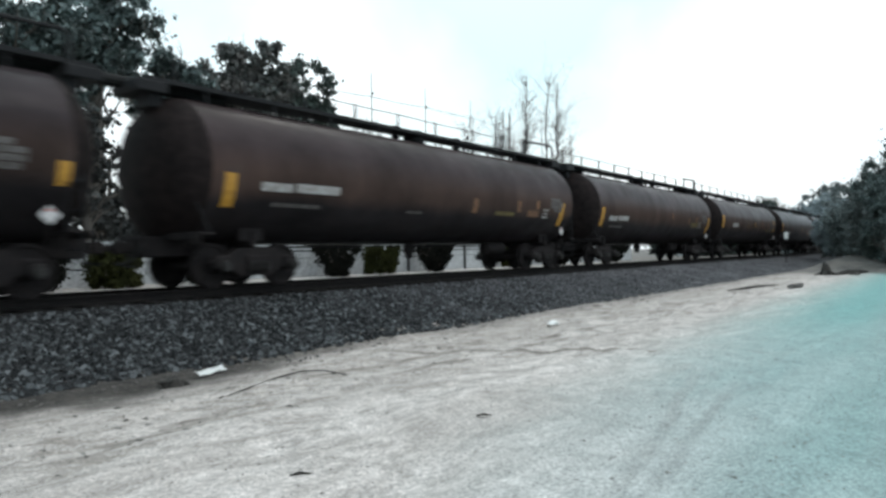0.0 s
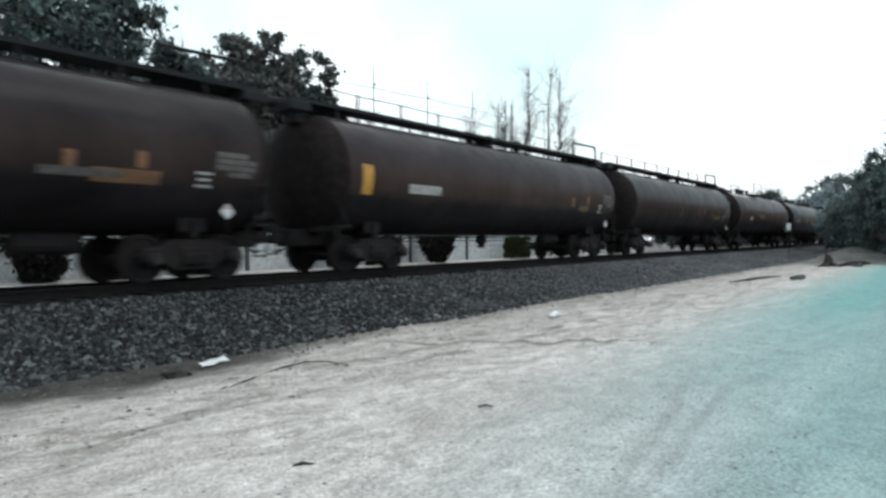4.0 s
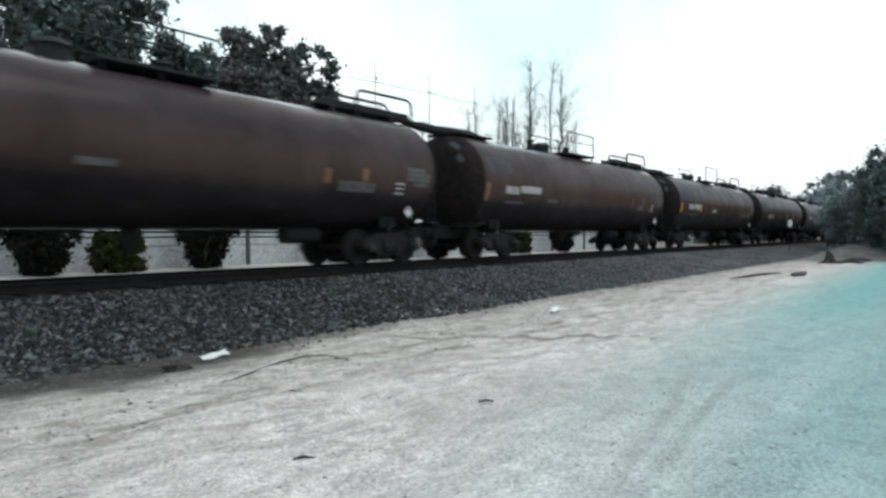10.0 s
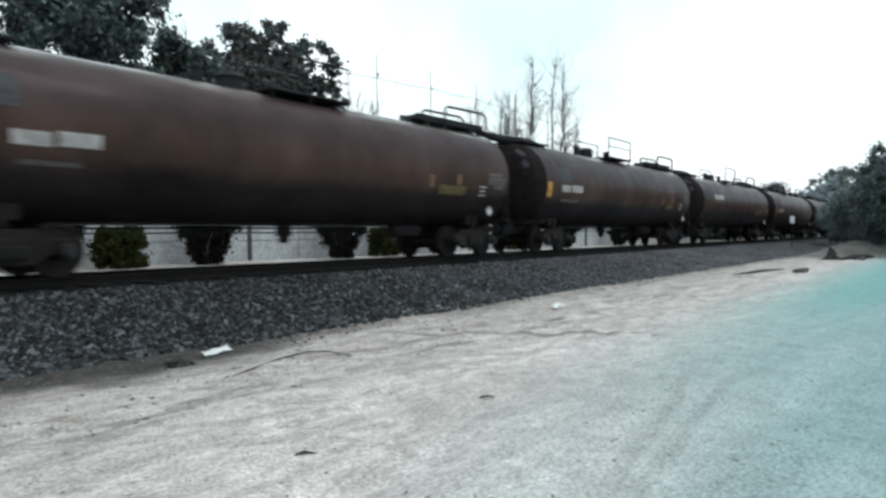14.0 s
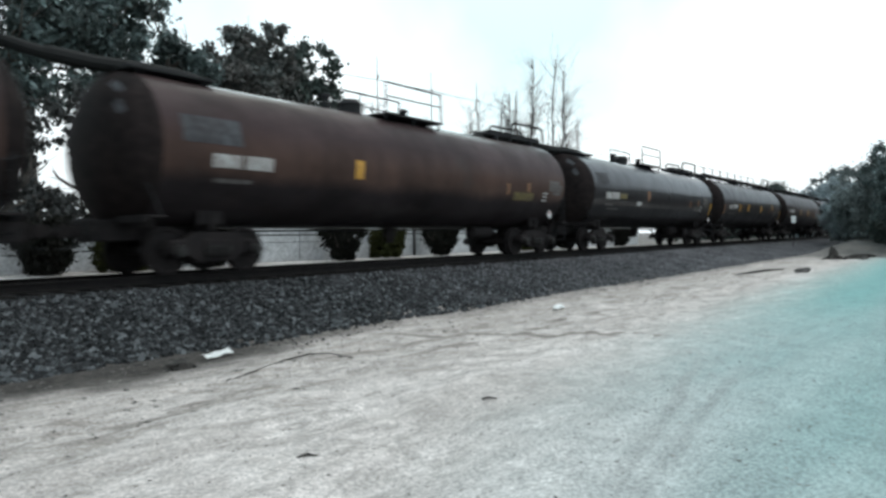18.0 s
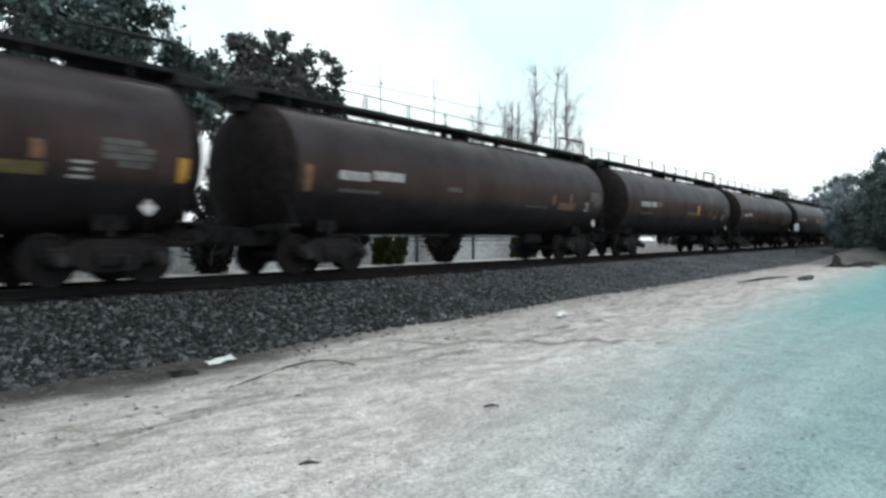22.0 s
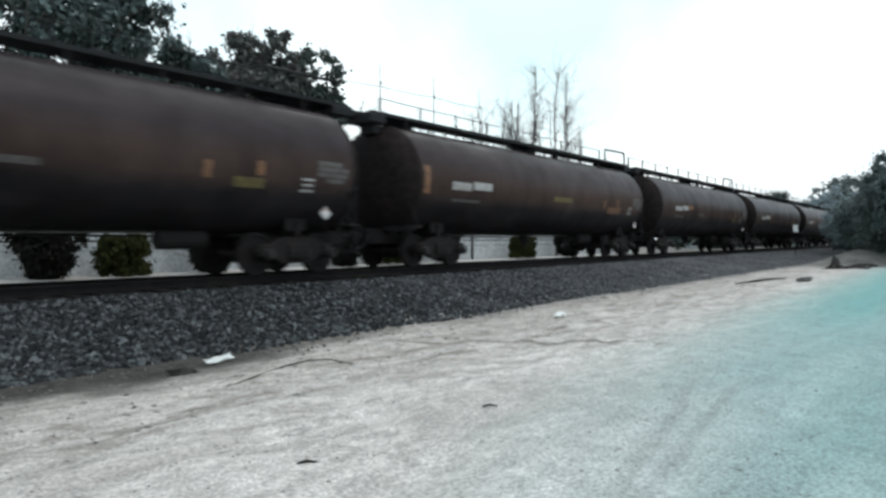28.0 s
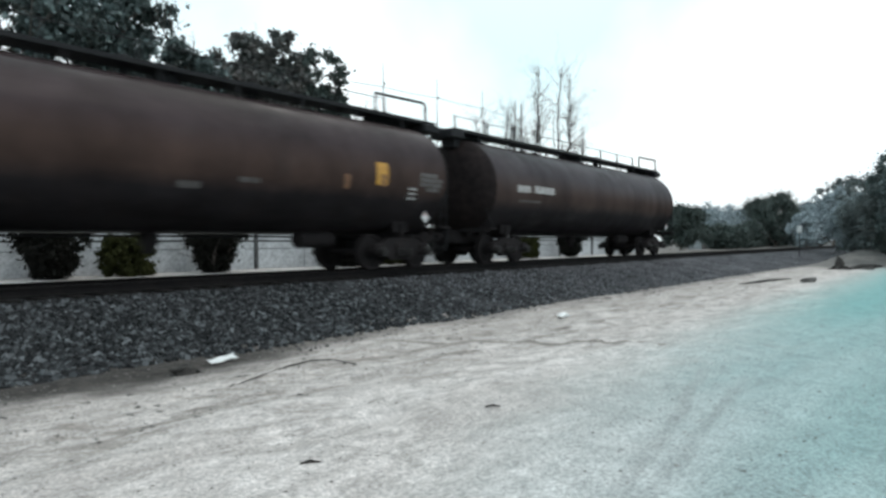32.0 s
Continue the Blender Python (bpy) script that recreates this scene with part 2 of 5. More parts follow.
WHITE_MARK = material("faded_white_lettering", (0.44, 0.43, 0.42), 0.7, 0.0, (0.24, 0.21, 0.19), 7.0, fine=30.0)
DIM_MARK = material("dirty_stencil", (0.11, 0.10, 0.095), 0.7, 0.0, (0.05, 0.04, 0.035), 7.0, fine=30.0)
FADED = material("chalky_faded_paint", (0.072, 0.073, 0.078), 0.7, 0.0, (0.042, 0.038, 0.039), 1.6, fine=9.0, gloss=0.1)
YELLOW = material("yellow_reflector", (0.55, 0.28, 0.03), 0.5, 0.0, (0.33, 0.15, 0.02), 8.0)
OCHRE = material("faded_yellow_stencil", (0.15, 0.112, 0.03), 0.65, 0.0, (0.07, 0.05, 0.02), 8.0, fine=30.0)
ORANGE = material("orange_stencil", (0.22, 0.10, 0.04), 0.65, 0.0, (0.10, 0.05, 0.03), 8.0, fine=30.0)
PLACARD = material("white_placard", (0.62, 0.60, 0.60), 0.55, 0.0, (0.42, 0.39, 0.38), 12.0)
PLACARD_RED = material("red_placard_print", (0.42, 0.07, 0.05), 0.55, 0.0, (0.30, 0.09, 0.07), 12.0)
RAIL_TOP = material("rail_steel", (0.0088, 0.0080, 0.0080), 0.75, 0.0, (0.015, 0.0128, 0.0122), 5.0, 0.1, 50.0, gloss=0.08)
TIE = material("creosoted_timber", (0.0075, 0.0065, 0.006), 0.9, 0.0, (0.014, 0.012, 0.0105), 6.0, 0.3, 30.0, stretch=(8, 1, 8), gloss=0.15)
STONE = paled(varied(material("ballast_stone", (0.027, 0.0295, 0.0305), 0.9, 0.0, (0.058, 0.0605, 0.062), 7.0, 0.3, 30.0, gloss=0.2), 0.24, 3.1, 3.2), (0.150, 0.145, 0.152), 10.0, 34.0, 0.85)
# shade beside and between the rails, put into the ballast colour
BED_SHADED = material("shaded_ballast", (0.0055, 0.0054, 0.0056), 0.85, 0.0, (0.014, 0.0135, 0.0138), 7.0, 0.6, 22.0, fine=20.0, gloss=0.25)
BED = paled(material("ballast_bed", (0.012, 0.013, 0.014), 0.95, 0.0, (0.04, 0.042, 0.045), 9.0, 0.9, 22.0, fine=26.0, gloss=0.2), (0.150, 0.145, 0.152), 10.0, 34.0, 0.85)


def ground_paint():
    """Pale trampled sand, a grey dirt strip along the ballast, and a bluish-green gravel road."""
    m = bpy.data.materials.new("sand_and_gravel")
    m.use_nodes = True
    n, l = m.node_tree.nodes, m.node_tree.links
    b = n["Principled BSDF"]
    b.inputs["Roughness"].default_value = 0.95
    tc = n.new("ShaderNodeTexCoord")
    sep = n.new("ShaderNodeSeparateXYZ")
    l.new(tc.outputs["Object"], sep.inputs[0])

    def noise_of(scale, detail=6.0, stretch=(1, 1, 1), rough=0.6, turn=0.0):
        mp = n.new("ShaderNodeMapping")
        mp.inputs["Scale"].default_value = stretch
        mp.inputs["Rotation"].default_value = (0, 0, radians(turn))
        l.new(tc.outputs["Object"], mp.inputs[0])
        t = n.new("ShaderNodeTexNoise")
        t.inputs["Scale"].default_value = scale
        t.inputs["Detail"].default_value = detail
        t.inputs["Roughness"].default_value = rough
        l.new(mp.outputs[0], t.inputs[0])
        return t.outputs["Fac"]

    def streaks(scale, detail, angle, long, rough=0.65):
        """Noise drawn out along one direction over the ground."""
        mp = n.new("ShaderNodeMapping")
        mp.vector_type = "TEXTURE"
        mp.inputs["Scale"].default_value = (long, 1.0, 1.0)
        mp.inputs["Rotation"].default_value = (0, 0, radians(angle))
        l.new(tc.outputs["Object"], mp.inputs[0])
        t = n.new("ShaderNodeTexNoise")
        t.inputs["Scale"].default_value = scale
        t.inputs["Detail"].default_value = detail
        t.inputs["Roughness"].default_value = rough
        l.new(mp.outputs[0], t.inputs[0])
        return t.outputs["Fac"]

    def ranged(v, a, b2, c=0.0, d=1.0):
        r = n.new("ShaderNodeMapRange")
        r.interpolation_type = "SMOOTHSTEP"
        for i, q in enumerate((a, b2, c, d)):
            r.inputs[i + 1].default_value = q
        l.new(v, r.inputs[0])
        return r.outputs[0]

    def mixed(f, a, c, mode="MIX"):
        x = n.new("ShaderNodeMix")
        x.data_type = "RGBA"
        x.blend_type = mode
        for i, v in ((0, f), (6, a), (7, c)):
            if isinstance(v, tuple):
                x.inputs[i].default_value = (*v, 1)
            elif isinstance(v, float):
                x.inputs[i].default_value = v
            else:
                l.new(v, x.inputs[i])
        return x.outputs[2]

    def math_of(op, a, c):
        x = n.new("ShaderNodeMath")
        x.operation = op
        for i, v in enumerate((a, c)):
            if isinstance(v, float):
                x.inputs[i].default_value = v
            else:
                l.new(v, x.inputs[i])
        return x.outputs[0]

    X, Y = sep.outputs["X"], sep.outputs["Y"]
    # sand with drifts drawn out along the track, brown litter and small pebbles
    drift = ranged(noise_of(1.1, 7.0, (0.28, 1.0, 1.0), turn=-10), 0.36, 0.66)
    sand = mixed(drift, (0.526, 0.470, 0.440), (0.718, 0.650, 0.616))
    sand = mixed(ranged(Y, 4.4, 7.6, 0.0, 0.5), sand, (0.42, 0.365, 0.33))
    litter = ranged(noise_of(2.3, 8.0, (0.22, 1.0, 1.0), 0.7, turn=-6), 0.52, 0.66)
    near_bed = ranged(Y, 3.4, 6.0)
    sand = mixed(math_of("MULTIPLY", litter, near_bed), sand, (0.17, 0.14, 0.12))
    scuff = ranged(noise_of(3.4, 9.0, (0.45, 1.0, 1.0), 0.72, turn=20), 0.42, 0.62)
    sand = mixed(math_of("MULTIPLY", scuff, 0.46), sand, (0.28, 0.25, 0.23))
    trod = math_of("MULTIPLY", ranged(noise_of(7.5, 8.0, (0.6, 1.0, 1.0), 0.75, turn=12), 0.48, 0.60), ranged(noise_of(0.9, 4.0), 0.35, 0.6, 0.15, 0.6))
    sand = mixed(trod, sand, (0.30, 0.268, 0.245))
    crumbs = ranged(noise_of(9.0, 6.0, (0.6, 1.0, 1.0), 0.7), 0.57, 0.66)
    sand = mixed(math_of("MULTIPLY", crumbs, ranged(Y, 3.5, 7.0, 0.15, 0.75)), sand, (0.15, 0.125, 0.11))
    # trodden brown patches and old drag marks across the sand
    worn = math_of("MULTIPLY", ranged(streaks(2.1, 9.0, -36, 1.8, 0.75), 0.50, 0.64), ranged(Y, 4.2, 5.6))
    sand = mixed(math_of("MULTIPLY", worn, 0.6), sand, (0.20, 0.165, 0.14))
    drag = math_of("MULTIPLY", ranged(streaks(2.6, 7.0, -30, 4.0, 0.6), 0.56, 0.63), ranged(Y, 2.6, 5.0, 0.25, 0.8))
    sand = mixed(math_of("MULTIPLY", drag, 0.6), sand, (0.28, 0.245, 0.22))
    # dirt strip by the ballast
    edge = math_of("ADD", Y, math_of("MULTIPLY", noise_of(0.9, 6.0, (0.5, 1, 1)), 2.2))
    edge = math_of("SUBTRACT", edge, ranged(X, 3.5, 8.5, -0.25, 0.62))
    dirt = ranged(edge, 7.9, 9.1)
    fresh = mixed(ranged(noise_of(6.0), 0.35, 0.65), (0.022, 0.018, 0.015), (0.055, 0.046, 0.040))
    crumbly = mixed(ranged(noise_of(5.0, 8.0, rough=0.75), 0.38, 0.62), (0.095, 0.080, 0.070), (0.27, 0.24, 0.22))
    sand = mixed(dirt, sand, mixed(ranged(X, 5.0, 9.5), fresh, crumbly))
    # far bank behind the track is pale again
    back = ranged(Y, 16.5, 18.5)
    sand = mixed(back, sand, mixed(ranged(noise_of(0.6), 0.4, 0.65), (0.40, 0.36, 0.33), (0.52, 0.48, 0.46)))
    sand = mixed(math_of("MULTIPLY", back, ranged(X, 54.0, 70.0)), sand, mixed(ranged(noise_of(0.6), 0.4, 0.65), (0.14, 0.122, 0.108), (0.22, 0.195, 0.175)))
    # leaf litter and bare earth on the bank down the line
    rel_x = math_of("ADD", X, math_of("MULTIPLY", noise_of(0.35, 5.0), 9.0))
    litter_far = math_of("MULTIPLY", ranged(rel_x, 46.0, 51.0), ranged(Y, 12.0, 9.0))
    litter_far = math_of("MAXIMUM", litter_far, math_of("MULTIPLY", ranged(rel_x, 96.0, 108.0), ranged(Y, 14.5, 16.0)))
    # gravel road; its blue-green partly puts the lens's colour cast into the ground
    lim = math_of("SUBTRACT", 4.25, math_of("DIVIDE", 6.3, math_of("MAXIMUM", X, 1.2)))
    rel = math_of("SUBTRACT", math_of("ADD", Y, math_of("MULTIPLY", noise_of(0.8, 5.0), 0.8)), lim)
    road = ranged(rel, 1.5, -1.5)
    tracks = ranged(noise_of(1.6, 6.0, (0.12, 1.0, 1.0), turn=-14), 0.3, 0.7)
    gravel = mixed(tracks, (0.275, 0.372, 0.365), (0.365, 0.452, 0.442))
    gravel = mixed(math_of("MULTIPLY", ranged(noise_of(4.2, 8.0, (0.4, 1.0, 1.0), 0.7, turn=-14), 0.45, 0.65), 0.35), gravel, (0.25, 0.30, 0.295))
    near_road = mixed(tracks, (0.395, 0.425, 0.417), (0.49, 0.515, 0.504))
    gravel = mixed(ranged(X, 3.6, 9.5), near_road, mixed(ranged(X, 8.5, 20.0), gravel, (0.185, 0.362, 0.348)))
    # deeper at low Y: the lens's falloff on that side, put into the colour
    gravel = mixed(math_of("MULTIPLY", ranged(Y, 1.9, 0.7), ranged(X, 3.0, 6.5, 0.55, 1.0)), gravel, mixed(tracks, (0.23, 0.335, 0.327), (0.30, 0.405, 0.395)))
    for base_y, slope in ((1.12, 0.113), (0.98, 0.185)):
        wheel = math_of("SUBTRACT", math_of("ADD", Y, math_of("MULTIPLY", noise_of(1.1, 4.0), 0.16)), math_of("ADD", math_of("MULTIPLY", X, slope), base_y + 0.08))
        wheel = math_of("MULTIPLY", ranged(math_of("ABSOLUTE", wheel, 0.0), 0.11, 0.02), math_of("MULTIPLY", ranged(X, 3.4, 4.4), ranged(X, 10.0, 6.5)))
        gravel = mixed(math_of("MULTIPLY", wheel, 0.5), gravel, (0.24, 0.265, 0.26))
    col = mixed(road, sand, gravel)
    col = mixed(litter_far, col, mixed(ranged(noise_of(1.2, 6.0), 0.35, 0.65), (0.110, 0.100, 0.092), (0.210, 0.190, 0.174)))
    # a dark wheel rut that runs across to the road
    rut = math_of("ABSOLUTE", math_of("ADD", math_of("ADD", X, math_of("MULTIPLY", Y, 0.62)), math_of("SUBTRACT", math_of("MULTIPLY", noise_of(1.2, 4.0), 0.36), 12.78)), 0.0)
    rut = math_of("MULTIPLY", ranged(rut, 0.10, 0.03), math_of("MULTIPLY", ranged(Y, 1.5, 3.4), ranged(Y, 7.6, 7.0)))
    col = mixed(math_of("MULTIPLY", rut, ranged(noise_of(3.0, 6.0), 0.30, 0.50, 0.4, 0.9)), col, (0.18, 0.155, 0.135))
    mottle = ranged(noise_of(2.6, 6.0, rough=0.7), 0.3, 0.7, 0.88, 1.1)
    col = mixed(1.0, col, mottle, "MULTIPLY")
    grain = ranged(noise_of(30.0, 6.0, rough=0.8), 0.28, 0.72, 0.5, 1.38)
    speck = ranged(noise_of(17.0, 3.0, rough=0.85), 0.62, 0.70, 1.0, 0.45)
    col = mixed(1.0, col, math_of("MULTIPLY", grain, speck), "MULTIPLY")
    l.new(col, b.inputs["Base Color"])
    bp = n.new("ShaderNodeBump")
    bp.inputs["Strength"].default_value = 0.8
    bp.inputs["Distance"].default_value = 0.04
    hsum = math_of("ADD", noise_of(5.0, 8.0, rough=0.7), math_of("MULTIPLY", noise_of(34.0, 4.0), 0.35))
    l.new(hsum, bp.inputs["Height"])
    l.new(bp.outputs[0], b.inputs["Normal"])
    return m


SAND = ground_paint()
BARK = material("grey_bark", (0.075, 0.065, 0.055), 0.9, 0.0, (0.14, 0.12, 0.105), 6.0, 0.4, 18.0, stretch=(4, 4, 0.7))
PALE_BARK = material("grey_bare_bark", (0.035, 0.031, 0.030), 0.9, 0.0, (0.07, 0.062, 0.058), 6.0, 0.3, 18.0, stretch=(4, 4, 0.7))
# the pale second tone puts leaf highlights and sky glimpses into the colour
LEAF_DARK = varied(material("dark_oak_leaves", (0.026, 0.038, 0.034), 0.65, 0.0, (0.138, 0.182, 0.176), 0.8, lift=(0.42, 0.62)), 0.5, 1.5)
LEAF_GREEN = varied(material("green_leaves", (0.036, 0.052, 0.043), 0.7, 0.0, (0.095, 0.120, 0.108), 0.9, lift=(0.42, 0.66)), 0.5, 1.5)
LEAF_BROWN = varied(material("russet_leaves", (0.104, 0.095, 0.087), 0.75, 0.0, (0.058, 0.070, 0.065), 0.7, lift=(0.42, 0.62)), 0.6, 1.45)
# haze in front of distant trees is mixed into this leaf colour
LEAF_HAZE = varied(material("haze_tinted_leaves", (0.125, 0.148, 0.144), 0.8, 0.0, (0.180, 0.206, 0.200), 0.5), 0.75, 1.25)
LEAF_OLIVE = varied(material("olive_shrub_leaves", (0.026, 0.029, 0.011), 0.9, 0.0, (0.042, 0.044, 0.015), 1.2, gloss=0.08), 0.7, 1.3)
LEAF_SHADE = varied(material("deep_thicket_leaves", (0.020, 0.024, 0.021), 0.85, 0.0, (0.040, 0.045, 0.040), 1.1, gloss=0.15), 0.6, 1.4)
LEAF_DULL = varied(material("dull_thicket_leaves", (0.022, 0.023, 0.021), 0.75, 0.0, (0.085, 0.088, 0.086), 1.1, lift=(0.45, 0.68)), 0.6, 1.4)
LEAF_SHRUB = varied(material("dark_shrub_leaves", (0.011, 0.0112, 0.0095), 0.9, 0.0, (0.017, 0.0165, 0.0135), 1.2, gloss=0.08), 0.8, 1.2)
CONCRETE = material("whitewashed_concrete", (0.50, 0.515, 0.525), 0.9, 0.0, (0.36, 0.37, 0.37), 0.9, 0.2, 20.0, fine=9.0)
POST_PAINT = material("weathered_post", (0.10, 0.098, 0.095), 0.8, 0.0, (0.16, 0.155, 0.15), 4.0)
SEAM = material("dark_wall_joint", (0.05, 0.05, 0.05), 0.9, 0.0, (0.09, 0.09, 0.088), 4.0)
WHITE_PAINT = material("white_sign_paint", (0.78, 0.78, 0.76), 0.5, 0.0, (0.62, 0.61, 0.59), 6.0)
PAPER = material("white_litter", (0.95, 0.95, 0.94), 0.5, 0.0, (0.88, 0.88, 0.87), 20.0)
PEBBLE = varied(material("pebble", (0.11, 0.10, 0.092), 0.9, 0.0, (0.2, 0.185, 0.17), 9.0), 0.4, 1.9)
# paler still: mist before the farthest trees, put into the leaf colour
LEAF_MIST = varied(material("mist_tinted_far_leaves", (0.285, 0.330, 0.345), 0.9, 0.0, (0.35, 0.40, 0.415), 0.3), 0.85, 1.15)
DEADWOOD = material("dead_wood", (0.018, 0.016, 0.014), 0.9, 0.0, (0.040, 0.034, 0.029), 9.0, 0.3, 25.0)


# ---------------------------------------------------------------- helpers for shapes
def finish(bm, name, mat, smooth=False):
    me = bpy.data.meshes.new(name)
    bmesh.ops.recalc_face_normals(bm, faces=bm.faces)
    if smooth:
        for f in bm.faces:
            f.smooth = True
    bm.to_mesh(me)
    bm.free()
    if mat:
        me.materials.append(mat)
    return me


def part(name, bm, mat, parent=None, label="", smooth=False, at=None):
    """Links a bmesh, or a ready mesh, as one mesh object under a thing or a part."""
    me = bm if isinstance(bm, bpy.types.Mesh) else finish(bm, name, mat, smooth)
    ob = new(name, me)
    if parent:
        ob.parent = parent
    if at is not None:
        ob.matrix_basis = at
    if label:
        ob["label"] = label
    return ob


def box(bm, c, s, m=None, bevel=0.0):
    r = bmesh.ops.create_cube(bm, size=1.0, matrix=Matrix.Translation(c) @ Matrix.Diagonal((*s, 1)))
    vs = r["verts"]
    if m is not None:
        bmesh.ops.transform(bm, matrix=m, verts=vs)
    if bevel:
        es = list({e for v in vs for e in v.link_edges})
        bmesh.ops.bevel(bm, geom=es, offset=bevel, segments=1, affect="EDGES")
    return bm


def boxes(*items):
    bm = bmesh.new()
    for c, s in items:
        box(bm, c, s, bevel=min(0.02, min(s) * 0.2))
    return bm


def tube(bm, pts, radii, seg=8, caps=True):
    """A tapered tube through points."""
    pts = [Vector(p) for p in pts]
    if not isinstance(radii, (list, tuple)):
        radii = [radii] * len(pts)
    rings = []
    side = None
    for i, p in enumerate(pts):
        d = (pts[min(i + 1, len(pts) - 1)] - pts[max(i - 1, 0)]).normalized()
        if side is None:
            side = d.orthogonal().normalized()
        side = (side - d * side.dot(d)).normalized()
        up = d.cross(side)
        rings.append([bm.verts.new(p + (side * math.cos(a) + up * math.sin(a)) * radii[i])
                      for a in (2 * math.pi * k / seg for k in range(seg))])
    for a, b in zip(rings, rings[1:]):
        for k in range(seg):
            bm.faces.new((a[k], a[(k + 1) % seg], b[(k + 1) % seg], b[k]))
    if caps:
        bm.faces.new(rings[0][::-1])
        bm.faces.new(rings[-1])
    return bm


def lathe_x(bm, profile, seg=48, cz=0.0):
    """Turns a profile of (x, r) round the x axis at height cz."""
    rings = []
    for x, r in profile:
        if r < 1e-4:
            rings.append([bm.verts.new((x, 0, cz))])
        else:
            rings.append([bm.verts.new((x, r * math.cos(2 * math.pi * k / seg), cz + r * math.sin(2 * math.pi * k / seg))) for k in range(seg)])
    for a, b in zip(rings, rings[1:]):
        for k in range(seg):
            q = [a[k % len(a)], a[(k + 1) % len(a)], b[(k + 1) % len(b)], b[k % len(b)]]
            q = [v for i, v in enumerate(q) if v not in q[:i]]
            if len(q) > 2:
                bm.faces.new(q)
    return bm


def extrude_y(bm, outline, y0, y1):
    """A plate whose outline of (x, z) is drawn from y0 to y1."""
    a = [bm.verts.new((x, y0, z)) for x, z in outline]
    b = [bm.verts.new((x, y1, z)) for x, z in outline]
    bm.faces.new(a)
    bm.faces.new(b[::-1])
    k = len(a)
    for i in range(k):
        bm.faces.new((a[i], b[i], b[(i + 1) % k], a[(i + 1) % k]))
    return bm


def thing(name, label, category, m=None, group="", kind=""):
    ob = new(name)
    ob.empty_display_size = 0.2
    if m is not None:
        ob.matrix_basis = m
    return tagged(ob, label, category, group, kind)


# ---------------------------------------------------------------- ground
TRACK_Y = 13.07
RAIL_Z = 0.876


def lines_of(*spans):
    out = []
    for a, b, step in spans:
        out += list(np.arange(a, b, step))
    return np.array(out + [spans[-1][1]])


def ground_height(x, y):
    z = np.interp(y, [-3000, 8.0, 9.2, 10.4, 16.0, 18.5, 26.0, 40.0, 3000], [0, 0, 0.10, 0.2, 0.2, 0.34, 0.40, 0.4, 0.4])
    near = np.exp(-((x - 8) / 22.0) ** 2 - ((y - 5) / 9.0) ** 2)
    rut = 0.018 * np.sin(y * 4.3 - x * 0.5 + 0.6 * np.sin(x * 0.7)) + 0.014 * np.sin(y * 9.1 + x * 0.9)
    lump = 0.02 * np.sin(x * 1.9 + 1.3 * np.sin(y * 1.4)) * np.sin(y * 2.3 + x * 0.4)
    foot = 0.012 * np.sin(x * 6.1 + 2.0 * np.sin(y * 3.3)) * np.sin(y * 7.7 + 1.7 * np.sin(x * 2.9))
    # a ridge of dirt pushed up across the sand
    path_x = np.interp(y, [2.4, 4.0, 5.5, 6.3, 6.9], [10.9, 10.1, 9.4, 9.1, 8.6])
    ridge = 0.05 * np.exp(-((x - path_x) / 0.10) ** 2) * (y > 2.4) * (y < 6.9)
    # a low earth bank under the roadside trees down the line
    u = np.clip((x - 50.0) / 14.0, 0, 1) * np.clip((9.6 - y) / 2.4, 0, 1)
    bank = 0.85 * u * u * (3 - 2 * u) + 0.05 * u * np.sin(x * 1.7 + y * 0.6)
    return z + near * (rut + lump + foot) + ridge + bank


gx = lines_of((-2500, -200, 460), (-200, -20, 30), (-20, -2, 2), (-2, 22, 0.16), (22, 60, 0.8), (60, 300, 12), (300, 2500, 440))
gy = lines_of((-2500, -200, 460), (-200, -20, 30), (-20, -1, 1.5), (-1, 10.5, 0.12), (10.5, 30, 0.75), (30, 300, 15), (300, 2500, 440))
GX, GY = np.meshgrid(gx, gy)
GZ = ground_height(GX, GY)
nx, ny = len(gx), len(gy)
quad = [(j * nx + i, j * nx + i + 1, (j + 1) * nx + i + 1, (j + 1) * nx + i) for j in range(ny - 1) for i in range(nx - 1)]
me = bpy.data.meshes.new("ground")
me.from_pydata(np.stack([GX, GY, GZ], -1).reshape(-1, 3).tolist(), [], quad)
me.materials.append(SAND)
for f in me.polygons:
    f.use_smooth = True
ground = tagged(new("ground", me), "pale trampled sand beside a bluish-green gravel road", "ground", kind="structure")

# ---------------------------------------------------------------- track bed, ties and rails
X0, X1 = -30.0, 420.0
bm = bmesh.new()
prof = [(8.35, -0.08), (8.9, 0.08), (10.2, 0.33), (11.2, 0.53), (11.45, 0.60), (11.75, 0.675), (14.4, 0.675), (14.7, 0.60), (15.0, 0.53), (17.3, 0.16), (17.8, -0.05)]
xs = lines_of((X0, 0, 3), (0, 40, 0.5), (40, 120, 4), (120, X1, 30))
rows = [[bm.verts.new((x, y + 0.16 * math.sin(x * 1.1 + y) * (z < 0.3) + 0.1 * math.sin(x * 2.7), z + 0.015 * math.sin(x * 5.0 + y * 7.0))) for y, z in prof] for x in xs]
for a, b in zip(rows, rows[1:]):
    for k in range(len(prof) - 1):
        bm.faces.new((a[k], b[k], b[k + 1], a[k + 1]))
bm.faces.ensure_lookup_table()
# the middle strip gets the ballast with the shade painted in
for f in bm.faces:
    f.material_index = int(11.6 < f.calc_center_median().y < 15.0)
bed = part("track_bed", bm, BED)
